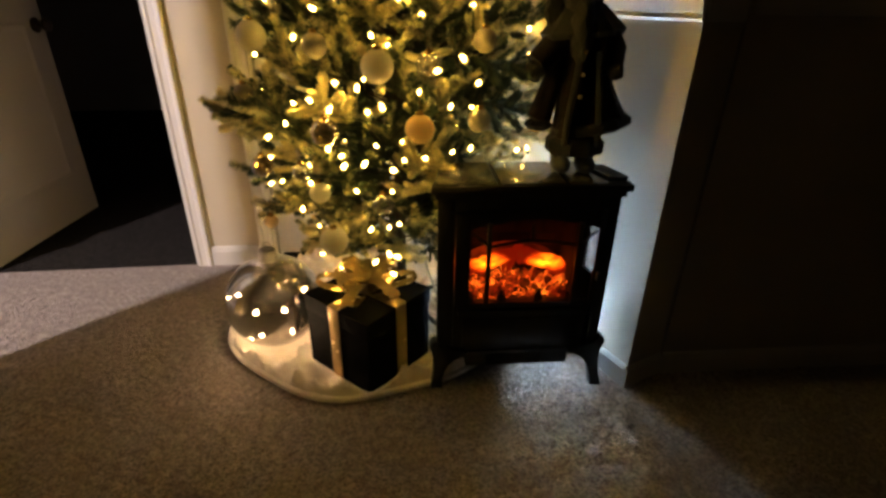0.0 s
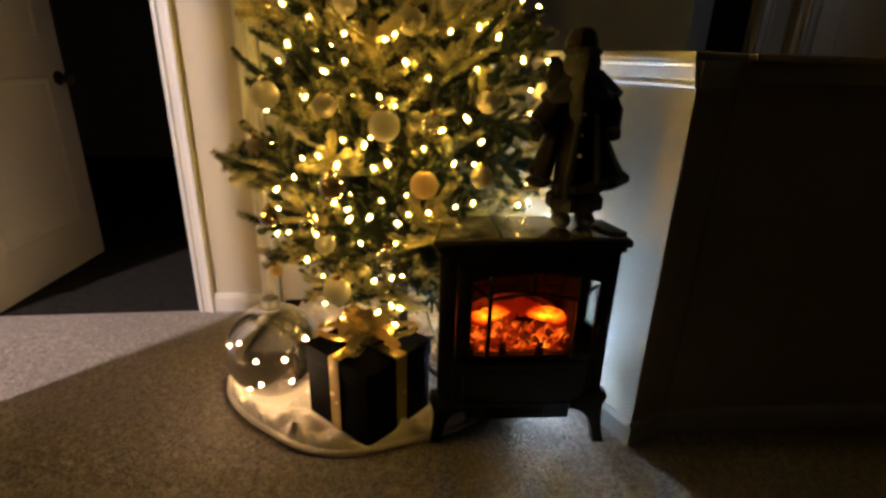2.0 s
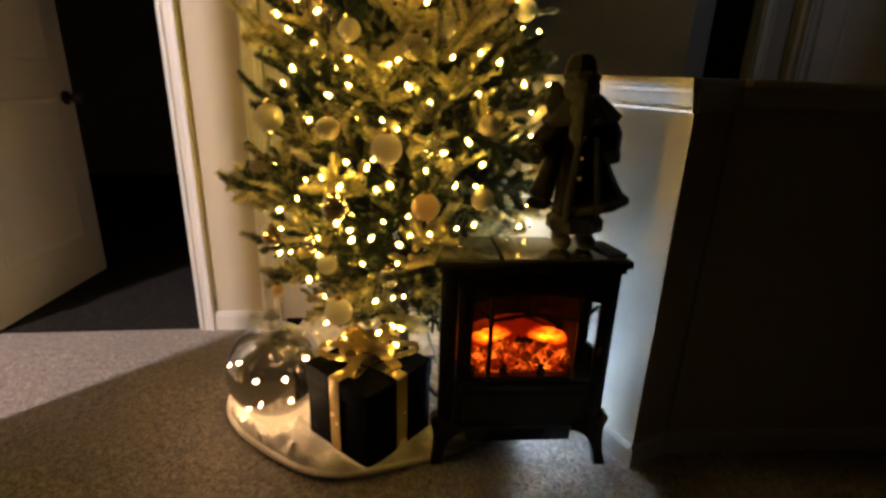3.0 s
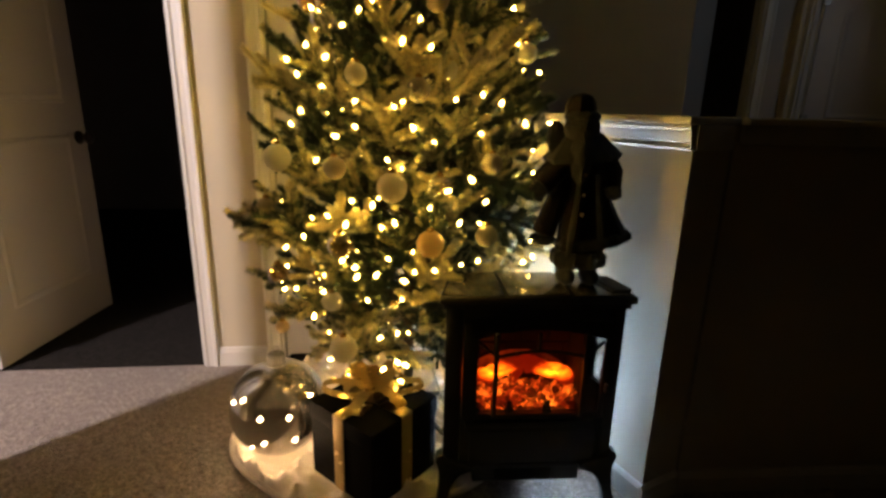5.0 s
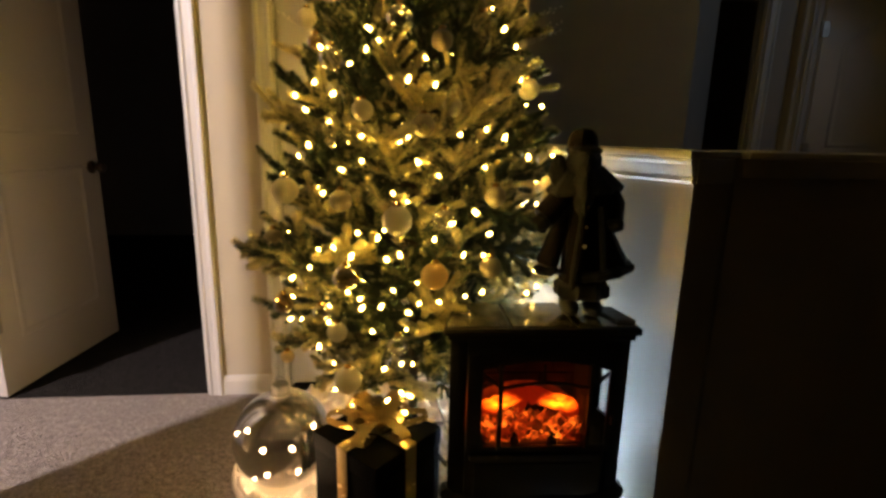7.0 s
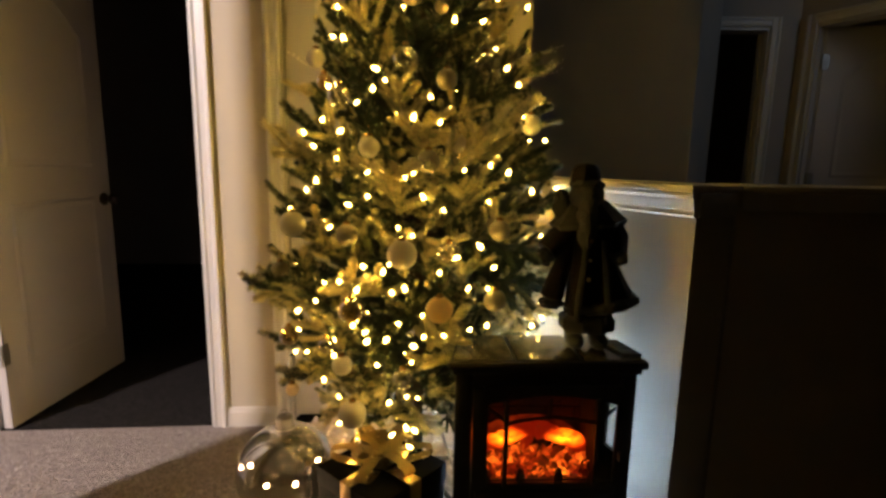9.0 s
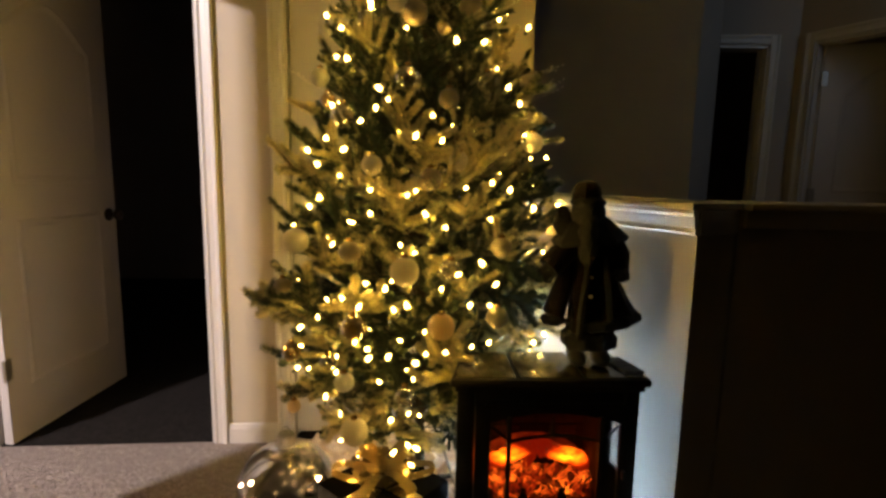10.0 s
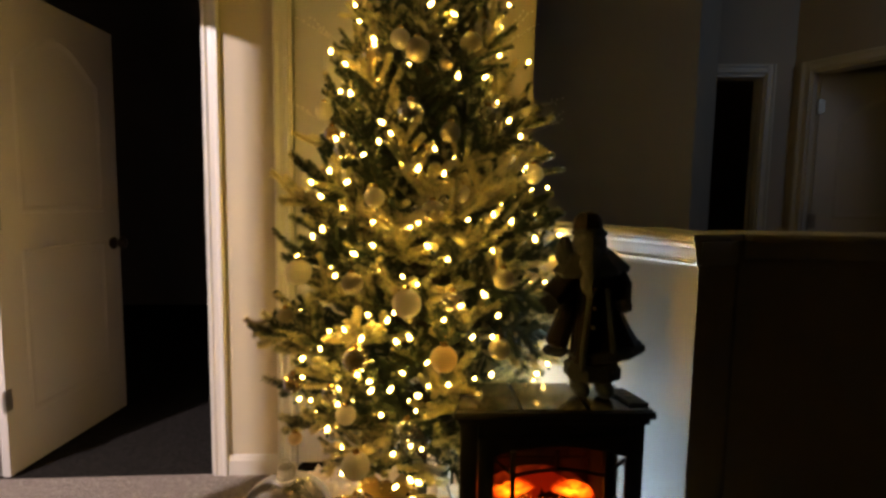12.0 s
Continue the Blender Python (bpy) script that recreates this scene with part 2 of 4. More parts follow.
FLAME = ember_material("flame_screen", (0.6, 0.02, 0.003), (1.0, 0.09, 0.006), EMBER_GLOW * 0.06, 14.0, 0.4, 0.75)


# ---- mesh helpers ----
def finish(bm, name, mats, smooth=True, angle=35):
    me = bpy.data.meshes.new(name)
    bmesh.ops.recalc_face_normals(bm, faces=bm.faces)
    if smooth:
        for f in bm.faces:
            f.smooth = True
        for e in bm.edges:
            if len(e.link_faces) == 2 and e.calc_face_angle(0) > radians(angle):
                e.smooth = False
    bm.to_mesh(me)
    bm.free()
    for m in mats if isinstance(mats, (list, tuple)) else [mats]:
        me.materials.append(m)
    return me


def part(name, bm, material, parent=None, label="", smooth=True, angle=35):
    ob = new(name, finish(bm, name, material, smooth, angle))
    ob.parent = parent
    if label:
        ob["label"] = label
    return ob


def add_box(bm, lo, hi, bevel=0.0, mat=0, matrix=None):
    r = bmesh.ops.create_cube(bm, size=1.0)
    vs = r["verts"]
    c = [(a + b) / 2 for a, b in zip(lo, hi)]
    s = [b - a for a, b in zip(lo, hi)]
    for v in vs:
        v.co = Vector((v.co.x * s[0] + c[0], v.co.y * s[1] + c[1], v.co.z * s[2] + c[2]))
    faces = list({f for v in vs for f in v.link_faces})
    for f in faces:
        f.material_index = mat
    if bevel:
        edges = list({e for v in vs for e in v.link_edges})
        r = bmesh.ops.bevel(bm, geom=edges, offset=bevel, segments=2, affect="EDGES", profile=0.6)
        vs = list({v for f in r["faces"] for v in f.verts} | {v for v in vs if v.is_valid})
        for f in r["faces"]:
            f.material_index = mat
    if matrix is not None:
        bmesh.ops.transform(bm, matrix=matrix, verts=[v for v in vs if v.is_valid])
    return vs


def box(lo, hi, bevel=0.0):
    bm = bmesh.new()
    add_box(bm, lo, hi, bevel)
    return bm


def lathe(bm, profile, seg=24, matrix=None, wobble=None, mat=0):
    """Revolves (radius, height) pairs round z; wobble(angle, height) scales the radius."""
    rings = []
    for r, z in profile:
        ring = []
        for i in range(seg):
            a = 2 * math.pi * i / seg
            k = wobble(a, z) if wobble else 1.0
            co = Vector((r * k * math.cos(a), r * k * math.sin(a), z))
            ring.append(bm.verts.new(matrix @ co if matrix is not None else co))
        rings.append(ring)
    for a, b in zip(rings, rings[1:]):
        for i in range(seg):
            f = bm.faces.new((a[i], a[(i + 1) % seg], b[(i + 1) % seg], b[i]))
            f.material_index = mat
    for ring in (rings[0], rings[-1]):
        f = bm.faces.new(ring)
        f.material_index = mat
    return rings


def tube(bm, points, radii, seg=8, mat=0, flat=1.0):
    """A tapered tube along points."""
    pts = [Vector(p) for p in points]
    rings = []
    for i, p in enumerate(pts):
        d = (pts[min(i + 1, len(pts) - 1)] - pts[max(i - 1, 0)]).normalized()
        side = d.cross(Vector((0, 0, 1)))
        side = side.normalized() if side.length > 1e-3 else Vector((1, 0, 0))
        up = side.cross(d)
        r = radii[i] if isinstance(radii, (list, tuple)) else radii
        rings.append([bm.verts.new(p + side * r * math.cos(2 * math.pi * k / seg) + up * r * flat * math.sin(2 * math.pi * k / seg)) for k in range(seg)])
    for a, b in zip(rings, rings[1:]):
        for k in range(seg):
            bm.faces.new((a[k], a[(k + 1) % seg], b[(k + 1) % seg], b[k])).material_index = mat
    bm.faces.new(rings[0]).material_index = mat
    bm.faces.new(rings[-1]).material_index = mat


def prism(bm, outline, lo, hi, axis="y", mat=0):
    """Extrudes a closed outline of (a, b) pairs along an axis."""
    def at(a, b, c):
        return {"x": (c, a, b), "y": (a, c, b), "z": (a, b, c)}[axis]
    v0 = [bm.verts.new(at(a, b, lo)) for a, b in outline]
    v1 = [bm.verts.new(at(a, b, hi)) for a, b in outline]
    n = len(outline)
    for i in range(n):
        bm.faces.new((v0[i], v0[(i + 1) % n], v1[(i + 1) % n], v1[i])).material_index = mat
    bm.faces.new(v0).material_index = mat
    bm.faces.new(v1).material_index = mat


def empty(name, m, label, category, group="", kind=""):
    ob = new(name)
    ob.matrix_world = m
    ob.empty_display_size = 0.05
    return tagged(ob, label, category, group, kind)


def structure(name, bm, material, m=None, label="", smooth=True, angle=35):
    ob = part(name, bm, material, None, "", smooth, angle)
    if m is not None:
        ob.matrix_world = m
    return tagged(ob, label, "", "", "structure")


# unseen ceiling, set high and greyed to keep bounce light low
CEILING = 4.6
A_WALL = pose(-1.005, 1.97, 0, 0, 0, 7.7)
HALF = pose(0.601, 1.247, 0, 0, 0, 119)

# ---- floors and ceiling ----
def pile_height(x, y):
    """Height of the trodden tufts, over the floor's level."""
    drift = noise.noise(Vector((x * 6.0, y * 6.0, 0.4)))
    clump = noise.noise(Vector((x * 34.0 + 1.4 * drift, y * 34.0, 2.1)))
    tuft = noise.noise(Vector((x * 82.0, y * 82.0 + clump, 7.3)))
    return 0.0028 + 0.0030 * clump + 0.0030 * tuft + 0.0012 * drift


bm = bmesh.new()
add_box(bm, (-7.6, -8.2, -0.12), (8.2, 2.9, 0.0))
X0, Y0, STEP, NX, NY = -1.75, -0.15, 0.0075, 400, 250
lattice = [[bm.verts.new((X0 + STEP * i, Y0 + STEP * k, -0.001 if i in (0, NX) or k in (0, NY) else max(0.0004, pile_height(X0 + STEP * i, Y0 + STEP * k)))) for i in range(NX + 1)] for k in range(NY + 1)]
for k in range(NY):
    for i in range(NX):
        bm.faces.new((lattice[k][i], lattice[k][i + 1], lattice[k + 1][i + 1], lattice[k + 1][i]))
floor = structure("floor", bm, CARPET, None, "beige short-pile carpet, slightly trodden", angle=80)
bm = bmesh.new()
add_box(bm, (-7.6, -8.2, CEILING), (8.2, 6.2, CEILING + 0.1))
structure("ceiling", bm, CEIL, None, "plain white textured ceiling")

# ---- wall with the two doors ----
bm = bmesh.new()
add_box(bm, (-2.6, 0, 0), (-0.875, 0.12, CEILING))
add_box(bm, (-0.875, 0, 2.05), (0.0, 0.12, CEILING))
add_box(bm, (0.0, 0, 0), (0.322, 0.12, CEILING))
add_box(bm, (0.322, 0, 2.05), (1.105, 0.12, CEILING))
add_box(bm, (1.105, 0, 0), (1.308, 0.12, CEILING))
structure("wall_north", bm, WALL, A_WALL, "cream painted wall with two doorways")


def casing(name, x0, x1, top, m, width=0.066):
    """Stepped casing round an opening from x0 to x1, with its jamb lining."""
    ob = empty(name, m, "white painted door casing with stepped profile", "", "", "structure")
    prof = ((0, 0), (0, -0.012), (0.006, -0.015), (0.016, -0.011), (0.036, -0.013), (0.044, -0.019), (0.054, -0.020), (0.058, -0.014), (0.058, 0))
    for side, x, sgn in (("left", x0, -1), ("right", x1, 1)):
        bm = bmesh.new()
        prism(bm, [(x + sgn * a, b) for a, b in prof], 0.0, top + 0.058, "z")
        part("casing_upright", bm, TRIM, ob, angle=20)
        bm = box((min(x, x - sgn * 0.012), 0.001, 0), (max(x, x - sgn * 0.012), 0.119, top))
        part("jamb", bm, TRIM, ob)
        bm = box((min(x - sgn * 0.012, x - sgn * 0.02), 0.055, 0), (max(x - sgn * 0.012, x - sgn * 0.02), 0.09, top - 0.02), 0.002)
        part("door_stop", bm, TRIM, ob)
    bm = bmesh.new()
    prism(bm, [(b, top + a) for a, b in prof], x0, x1, "x")
    part("casing_head", bm, TRIM, ob, angle=20)
    part("head_jamb", box((x0, 0.001, top - 0.018), (x1, 0.119, top)), TRIM, ob)
    return ob


casing("door_casing_1", -0.875, 0.0, 2.045, A_WALL)
casing("door_casing_2", 0.322, 1.105, 2.045, A_WALL)


def door_leaf(name, w, h, m, label, knob_x, hinge_side=None, paint=None):
    """A moulded two-panel door, the upper panel arched; front at y = 0, hinge at x = 0."""
    ob = empty(name, m, label, "door", "", "structure")
    t = 0.035
    paint = paint or DOOR
    bm = bmesh.new()
    add_box(bm, (0, 0, 0.012), (w, t, h), 0.002)
    part("slab", bm, paint, ob)
    x0, x1 = 0.115, w - 0.115

    def ring(name, outline):
        bm = bmesh.new()
        c = (sum(a for a, _ in outline) / len(outline), sum(b for _, b in outline) / len(outline))
        loops = []
        for off, d in ((0.0, 0.0), (0.006, -0.006), (0.016, -0.006), (0.026, 0.0), (0.04, -0.0015)):
            loop = []
            for a, b in outline:
                dx, dz = c[0] - a, c[1] - b
                loop.append(bm.verts.new((a + math.copysign(min(off, abs(dx)), dx), d, b + math.copysign(min(off, abs(dz)), dz))))
            loops.append(loop)
        n = len(outline)
        for p, q in zip(loops, loops[1:]):
            for i in range(n):
                bm.faces.new((p[i], p[(i + 1) % n], q[(i + 1) % n], q[i]))
        bm.faces.new(loops[-1])
        return part(name, bm, paint, ob, angle=50)

    ring("lower_panel", [(x0, 0.23), (x1, 0.23), (x1, 0.93), (x0, 0.93)])
    arch = [(x0, 1.08), (x1, 1.08), (x1, h - 0.30)]
    for i in range(1, 12):
        a = i / 12
        arch.append((x1 + (x0 - x1) * a, h - 0.30 + 0.16 * math.sin(math.pi * a)))
    arch.append((x0, h - 0.30))
    ring("upper_panel", arch)
    bm = bmesh.new()
    turn = Matrix.Translation((knob_x, 0, 0.915)) @ Matrix.Rotation(radians(90), 4, "X")
    lathe(bm, [(0.0325, 0.0), (0.0325, 0.006), (0.02, 0.011), (0.012, 0.014), (0.011, 0.03), (0.018, 0.036), (0.0275, 0.045), (0.029, 0.055), (0.022, 0.065), (0.006, 0.068)], 20, turn)
    part("door_knob", bm, BRONZE, ob, "dark bronze round knob")
    if hinge_side:
        for z in (0.33, 1.06, 1.78):
            bm = bmesh.new()
            lathe(bm, [(0.007, z - 0.045), (0.008, z - 0.044), (0.008, z + 0.044), (0.007, z + 0.045)], 10, Matrix.Translation((-0.009, -0.003, 0)))
            add_box(bm, (-0.006, -0.002, z - 0.044), (0.028, 0.0, z + 0.044), 0.0)
            part("hinge", bm, STEEL, ob, "brushed steel butt hinge")
    return ob


door_leaf("door_1", 0.735, 1.99, pose(-1.802, 1.858, 0, 0, 0, 92.2), "white moulded two-panel door standing wide open", 0.680, True)
door_leaf("door_2", 0.738, 2.02, A_WALL @ pose(0.343, 0.006, 0.028), "white two-panel door, closed, behind the tree", 0.68, None, TRIM)


def baseboard(name, x0, x1, m, h=0.085):
    bm = bmesh.new()
    prism(bm, [(0, 0), (-0.013, 0), (-0.013, h - 0.022), (-0.009, h - 0.012), (-0.008, h - 0.003), (-0.004, h), (0, h)], x0, x1, "x")
    return structure(name, bm, TRIM, m, "white painted baseboard", angle=20)


baseboard("baseboard_1", 0.059, 0.263, A_WALL)
baseboard("baseboard_2", 1.164, 1.308, A_WALL)
baseboard("baseboard_3", -2.6, -0.935, A_WALL)

# ---- half wall ----
HW_T, HW_L, HW_H = 0.14, 1.02, 1.069
bm = bmesh.new()
add_box(bm, (0, -HW_T, 0), (HW_L, 0, HW_H))
structure("half_wall_1", bm, WALL, HALF, "cream painted half wall beside a stairwell")
bm = bmesh.new()
add_box(bm, (0, -0.1, 0), (2.6, 0.04, HW_H))
WING = pose(0.722, 1.415, 0, 0, 0, 5.3)
structure("half_wall_2", bm, WALL, WING, "painted half wall in shadow")


def cap_trim(name, m, x0, x1, face, back, end):
    """Flat cap with a stack of mouldings below it on the face; end: mouldings wrap the end too."""
    ob = empty(name, m, "white moulded cap along the half wall", "", "", "structure")
    bm = bmesh.new()
    add_box(bm, (x0 - (0.004 if end else 0), back - 0.03, HW_H), (x1, face + 0.028, HW_H + 0.018), 0.004)
    part("cap_board", bm, TRIM, ob)
    prof = ((0, 0), (0.019, 0), (0.020, -0.006), (0.017, -0.012), (0.015, -0.014), (0.015, -0.018), (0.013, -0.027), (0.011, -0.036), (0.0105, -0.040), (0.008, -0.042), (0.008, -0.050), (0.009, -0.053), (0.006, -0.058), (0, -0.059))
    bm = bmesh.new()
    prism(bm, [(face + a, HW_H - 0.001 + b) for a, b in prof], x0, x1, "x")
    part("bed_moulding", bm, TRIM, ob, angle=20)
    if end:
        part("end_moulding", box((x0 - 0.006, back, HW_H - 0.060), (x0 - 0.0005, face - 0.002, HW_H - 0.001), 0.002), TRIM, ob)
    return ob


cap_trim("cap_1", HALF, 0.0, HW_L, 0.0, -HW_T, True)
ob = empty("cap_2", WING, "painted cap along the shadowed half wall", "", "", "structure")
part("cap_board", box((0.01, -0.13, HW_H), (2.6, 0.07, HW_H + 0.018), 0.004), TRIM, ob)
part("bed_moulding", box((0.01, -0.112, HW_H - 0.045), (2.6, -0.1005, HW_H - 0.001), 0.003), TRIM, ob)
bm = bmesh.new()
prism(bm, [(0, 0), (0.012, 0), (0.012, 0.063), (0.004, 0.075), (0, 0.075)], 0.0, HW_L, "x")
structure("baseboard_4", bm, TRIM, HALF, "white painted baseboard", angle=20)
bm = bmesh.new()
prism(bm, [(0, 0), (-0.012, 0), (-0.012, 0.063), (-0.004, 0.075), (0, 0.075)], -HW_T, 0.012, "y")
structure("baseboard_5", bm, TRIM, HALF, "white painted baseboard", angle=20)
baseboard("baseboard_6", 0.0, 2.6, WING @ pose(0, -0.1, 0), 0.075)

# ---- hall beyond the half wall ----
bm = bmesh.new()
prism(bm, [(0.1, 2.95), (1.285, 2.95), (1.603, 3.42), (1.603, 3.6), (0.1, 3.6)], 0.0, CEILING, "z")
structure("wall_stair", bm, WALL_DIM, None, "wall across the stairwell with an angled end, dimness put into its brown paint")
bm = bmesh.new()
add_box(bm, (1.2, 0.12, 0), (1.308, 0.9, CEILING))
structure("wall_return", bm, WALL_DIM, A_WALL, "wall beside the stairwell, dimness put into its paint")
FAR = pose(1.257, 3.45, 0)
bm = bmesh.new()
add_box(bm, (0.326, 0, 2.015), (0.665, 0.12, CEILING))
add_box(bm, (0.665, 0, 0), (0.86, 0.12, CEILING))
structure("wall_far", bm, WALL_DIM, FAR, "wall with a dark doorway, dimness put into its paint")
casing("door_casing_3", 0.326, 0.665, 2.01, FAR)
DIAG = pose(2.10, 3.45, 0, 0, 0, -57)
bm = bmesh.new()
add_box(bm, (0, 0, 0), (0.10, 0.12, CEILING))
add_box(bm, (0.10, 0, 2.015), (0.90, 0.12, CEILING))
add_box(bm, (0.90, 0, 0), (1.5, 0.12, CEILING))
structure("wall_diagonal", bm, WALL_DIM, DIAG, "wall with a closed door, dimness put into its paint")
casing("door_casing_4", 0.10, 0.90, 2.01, DIAG)
door_leaf("door_3", 0.74, 1.985, DIAG @ pose(0.13, 0.06, 0.01, 0, 0, 48), "white panelled door standing ajar in the dark hall", 0.68, True)
bm = bmesh.new()
add_box(bm, (0.5, 2.9, -0.12), (8.2, 6.2, 0.0))
structure("floor_hall", bm, CARPET, None, "beige carpet in the dark hall")

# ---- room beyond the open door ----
# shade past the threshold is put into this floor's dark colour
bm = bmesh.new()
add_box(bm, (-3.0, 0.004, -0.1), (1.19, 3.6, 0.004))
structure("floor_bedroom", bm, CARPET_UNLIT, A_WALL, "carpet of the unlit room, its dimness put into a dark grey-brown colour")
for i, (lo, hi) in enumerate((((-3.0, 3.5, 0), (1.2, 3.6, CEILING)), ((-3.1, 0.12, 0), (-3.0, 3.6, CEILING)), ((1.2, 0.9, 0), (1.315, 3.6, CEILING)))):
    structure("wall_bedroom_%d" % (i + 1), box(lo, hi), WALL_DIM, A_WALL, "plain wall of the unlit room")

# ---- walls that close the place: unseen, far off and dark to cut bounce light ----
for i, (lo, hi) in enumerate((((-7.7, 6.1, 0), (8.2, 6.2, CEILING)), ((8.1, -8.2, 0), (8.2, 6.2, CEILING)), ((-7.7, -8.2, 0), (8.2, -8.1, CEILING)), ((-7.7, -8.2, 0), (-7.6, 6.2, CEILING)))):
    structure("wall_outer_%d" % (i + 1), box(lo, hi), WALL_DIM, None, "plain painted wall")
structure("wall_west", box((-6.6, 0.0, 0), (-2.6, 0.1, CEILING)), WALL, A_WALL, "plain painted wall")
# doorway to the lit hall, out of view behind the camera
bm = bmesh.new()
add_box(bm, (0, -0.1, 0), (0.4, 0, CEILING))
add_box(bm, (-0.86, -0.1, 2.25), (0, 0, CEILING))
add_box(bm, (-0.98, -0.1, 0), (-0.86, 0, CEILING))
add_box(bm, (0.3, -4.0, 0), (0.4, -0.1, CEILING))
add_box(bm, (-1.08, -4.0, 0), (-0.98, 0, CEILING))
add_box(bm, (-0.98, -4.0, 0), (0.3, -3.9, CEILING))
add_box(bm, (-0.98, -3.9, 3.5), (0.3, -0.1, 3.6))
structure("wall_south_west", bm, WALL, pose(-1.48, 1.160, 0, 0, 0, -38), "painted wall with a doorway to the lit hall")

# ---- electric stove ----
STOVE = pose(0.27, 1.231, 0, 0, 0, 5.3)
stove = empty("electric_stove", STOVE, "black electric stove heater with glowing ember bed behind glass", "heater")
H = 0.64
bm = bmesh.new()
add_box(bm, (-0.258, 0.0, H - 0.026), (0.258, 0.205, H - 0.004), 0.009)
part("mantel", bm, BLACK, stove, "black enamelled top with rounded edge")
for x0, x1 in ((-0.25, -0.09), (-0.082, 0.082), (0.09, 0.25)):
    part("top_panel", box((x0, 0.010, H - 0.006), (x1, 0.198, H), 0.002), BLACK_TOP, stove, "glossy black top panel, tinted olive for the reflected tree")
bm = bmesh.new()
add_box(bm, (-0.246, 0.010, H - 0.042), (0.246, 0.198, H - 0.026), 0.005)
part("mantel_moulding", bm, BLACK, stove)
ctrl = part("control_panel", box((0.196, 0.028, H), (0.248, 0.140, H + 0.009), 0.003), BLACK, stove, "raised black control panel")
for i in range(4):
    part("button", box((0.207, 0.040 + i * 0.024, H + 0.009), (0.237, 0.055 + i * 0.024, H + 0.011), 0.001), IRON, ctrl)
# body
FY = 0.022
bm = bmesh.new()
add_box(bm, (-0.238, FY, 0.115), (-0.192, 0.188, H - 0.042), 0.004)
part("side_panel", bm, BLACK, stove)
for lo, hi in (((0.206, FY, 0.115), (0.238, 0.05, H - 0.042)), ((0.226, 0.05, 0.115), (0.238, 0.188, 0.335)), ((0.226, 0.05, 0.515), (0.238, 0.188, H - 0.042)), ((0.226, 0.132, 0.335), (0.238, 0.188, 0.515)), ((0.226, 0.05, 0.335), (0.238, 0.082, 0.515))):
    part("side_panel", box(lo, hi, 0.003), BLACK, stove)
side_vent = part("side_vent", box((0.227, 0.0822, 0.333), (0.237, 0.086, 0.517)), BLACK, stove, "louvred side opening")
for i in range(22):
    bm = box((-0.001, 0.0, -0.0014), (0.001, 0.052, 0.0014))
    s = part("slat", bm, IRON, side_vent)
    s.matrix_basis = pose(0.2222, 0.086, 0.341 + i * 0.0080, 0, 0, 15.2) @ pose(0, 0, 0, 0, -8, 0)
# added unseen plate that keeps the rear lamp's glow off the skirt
part("intake_panel", box((-0.225, 0.180, 0.002), (0.06, 0.187, 0.112)), IRON, stove)
part("back_panel", box((-0.225, 0.180, 0.115), (0.226, 0.187, H - 0.042)), IRON, stove)
part("top_rail", box((-0.192, FY, 0.555), (0.192, 0.05, H - 0.042), 0.003), BLACK, stove)
part("lower_front", box((-0.192, FY, 0.115), (0.192, 0.05, 0.278), 0.003), BLACK, stove)
part("inset_panel", box((-0.165, FY - 0.004, 0.135), (0.165, FY + 0.002, 0.235), 0.003), BLACK, stove)
part("ledge", box((-0.180, FY - 0.014, 0.252), (0.180, FY + 0.004, 0.268), 0.004), BLACK, stove, "black ledge under the window")
part("base_rail", box((-0.238, FY - 0.004, 0.112), (0.238, 0.188, 0.128), 0.004), BLACK, stove)
outlet = part("heater_outlet", box((-0.150, FY + 0.004, 0.066), (0.156, 0.16, 0.112), 0.004), BLACK, stove, "black heater outlet under the body")
for i in range(5):
    part("grille_bar", box((-0.09, FY - 0.001, 0.073 + i * 0.008), (0.075, FY + 0.006, 0.076 + i * 0.008), 0.001), IRON, outlet)


def stove_leg(sx, y):
    """A cabriole leg: knuckle at the top, curved bracket inwards, small foot."""
    out = [(0.240, 0.172), (0.254, 0.164), (0.259, 0.150), (0.254, 0.136), (0.249, 0.120), (0.246, 0.085), (0.247, 0.045), (0.254, 0.010), (0.254, 0.0),
           (0.222, 0.0), (0.219, 0.030), (0.213, 0.058), (0.203, 0.082), (0.188, 0.100), (0.166, 0.110), (0.150, 0.112), (0.150, 0.128), (0.225, 0.150)]
    bm = bmesh.new()
    prism(bm, [(sx * a, b) for a, b in out], y, y + 0.034, "y")
    bmesh.ops.recalc_face_normals(bm, faces=bm.faces)
    bmesh.ops.bevel(bm, geom=[e for e in bm.edges if abs(e.verts[0].co.y - e.verts[1].co.y) < 1e-5], offset=0.005, segments=2, affect="EDGES", profile=0.6)
    for v in bm.verts:
        if y < 0.1 and sx > 0 and v.co.z < 0.12:
            v.co.y -= 0.018 * (1 - v.co.z / 0.12)
            v.co.x += sx * 0.006 * (1 - v.co.z / 0.12)
    return part("leg", bm, BLACK, stove, "curved black leg", angle=45)


for sx in (-1, 1):
    stove_leg(sx, 0.008), stove_leg(sx, 0.152)
# bay door: frame, arch, posts and muntins
door = part("glazed_door", box((-0.186, FY - 0.008, 0.274), (0.190, FY + 0.004, 0.292), 0.003), BLACK, stove, "black framed bay window door")
part("stile", box((-0.190, FY - 0.008, 0.274), (-0.150, FY + 0.006, 0.56), 0.003), BLACK, door)
part("stile", box((0.190, FY - 0.008, 0.274), (0.204, FY + 0.006, 0.56), 0.003), BLACK, door)
bm = bmesh.new()
n = 14
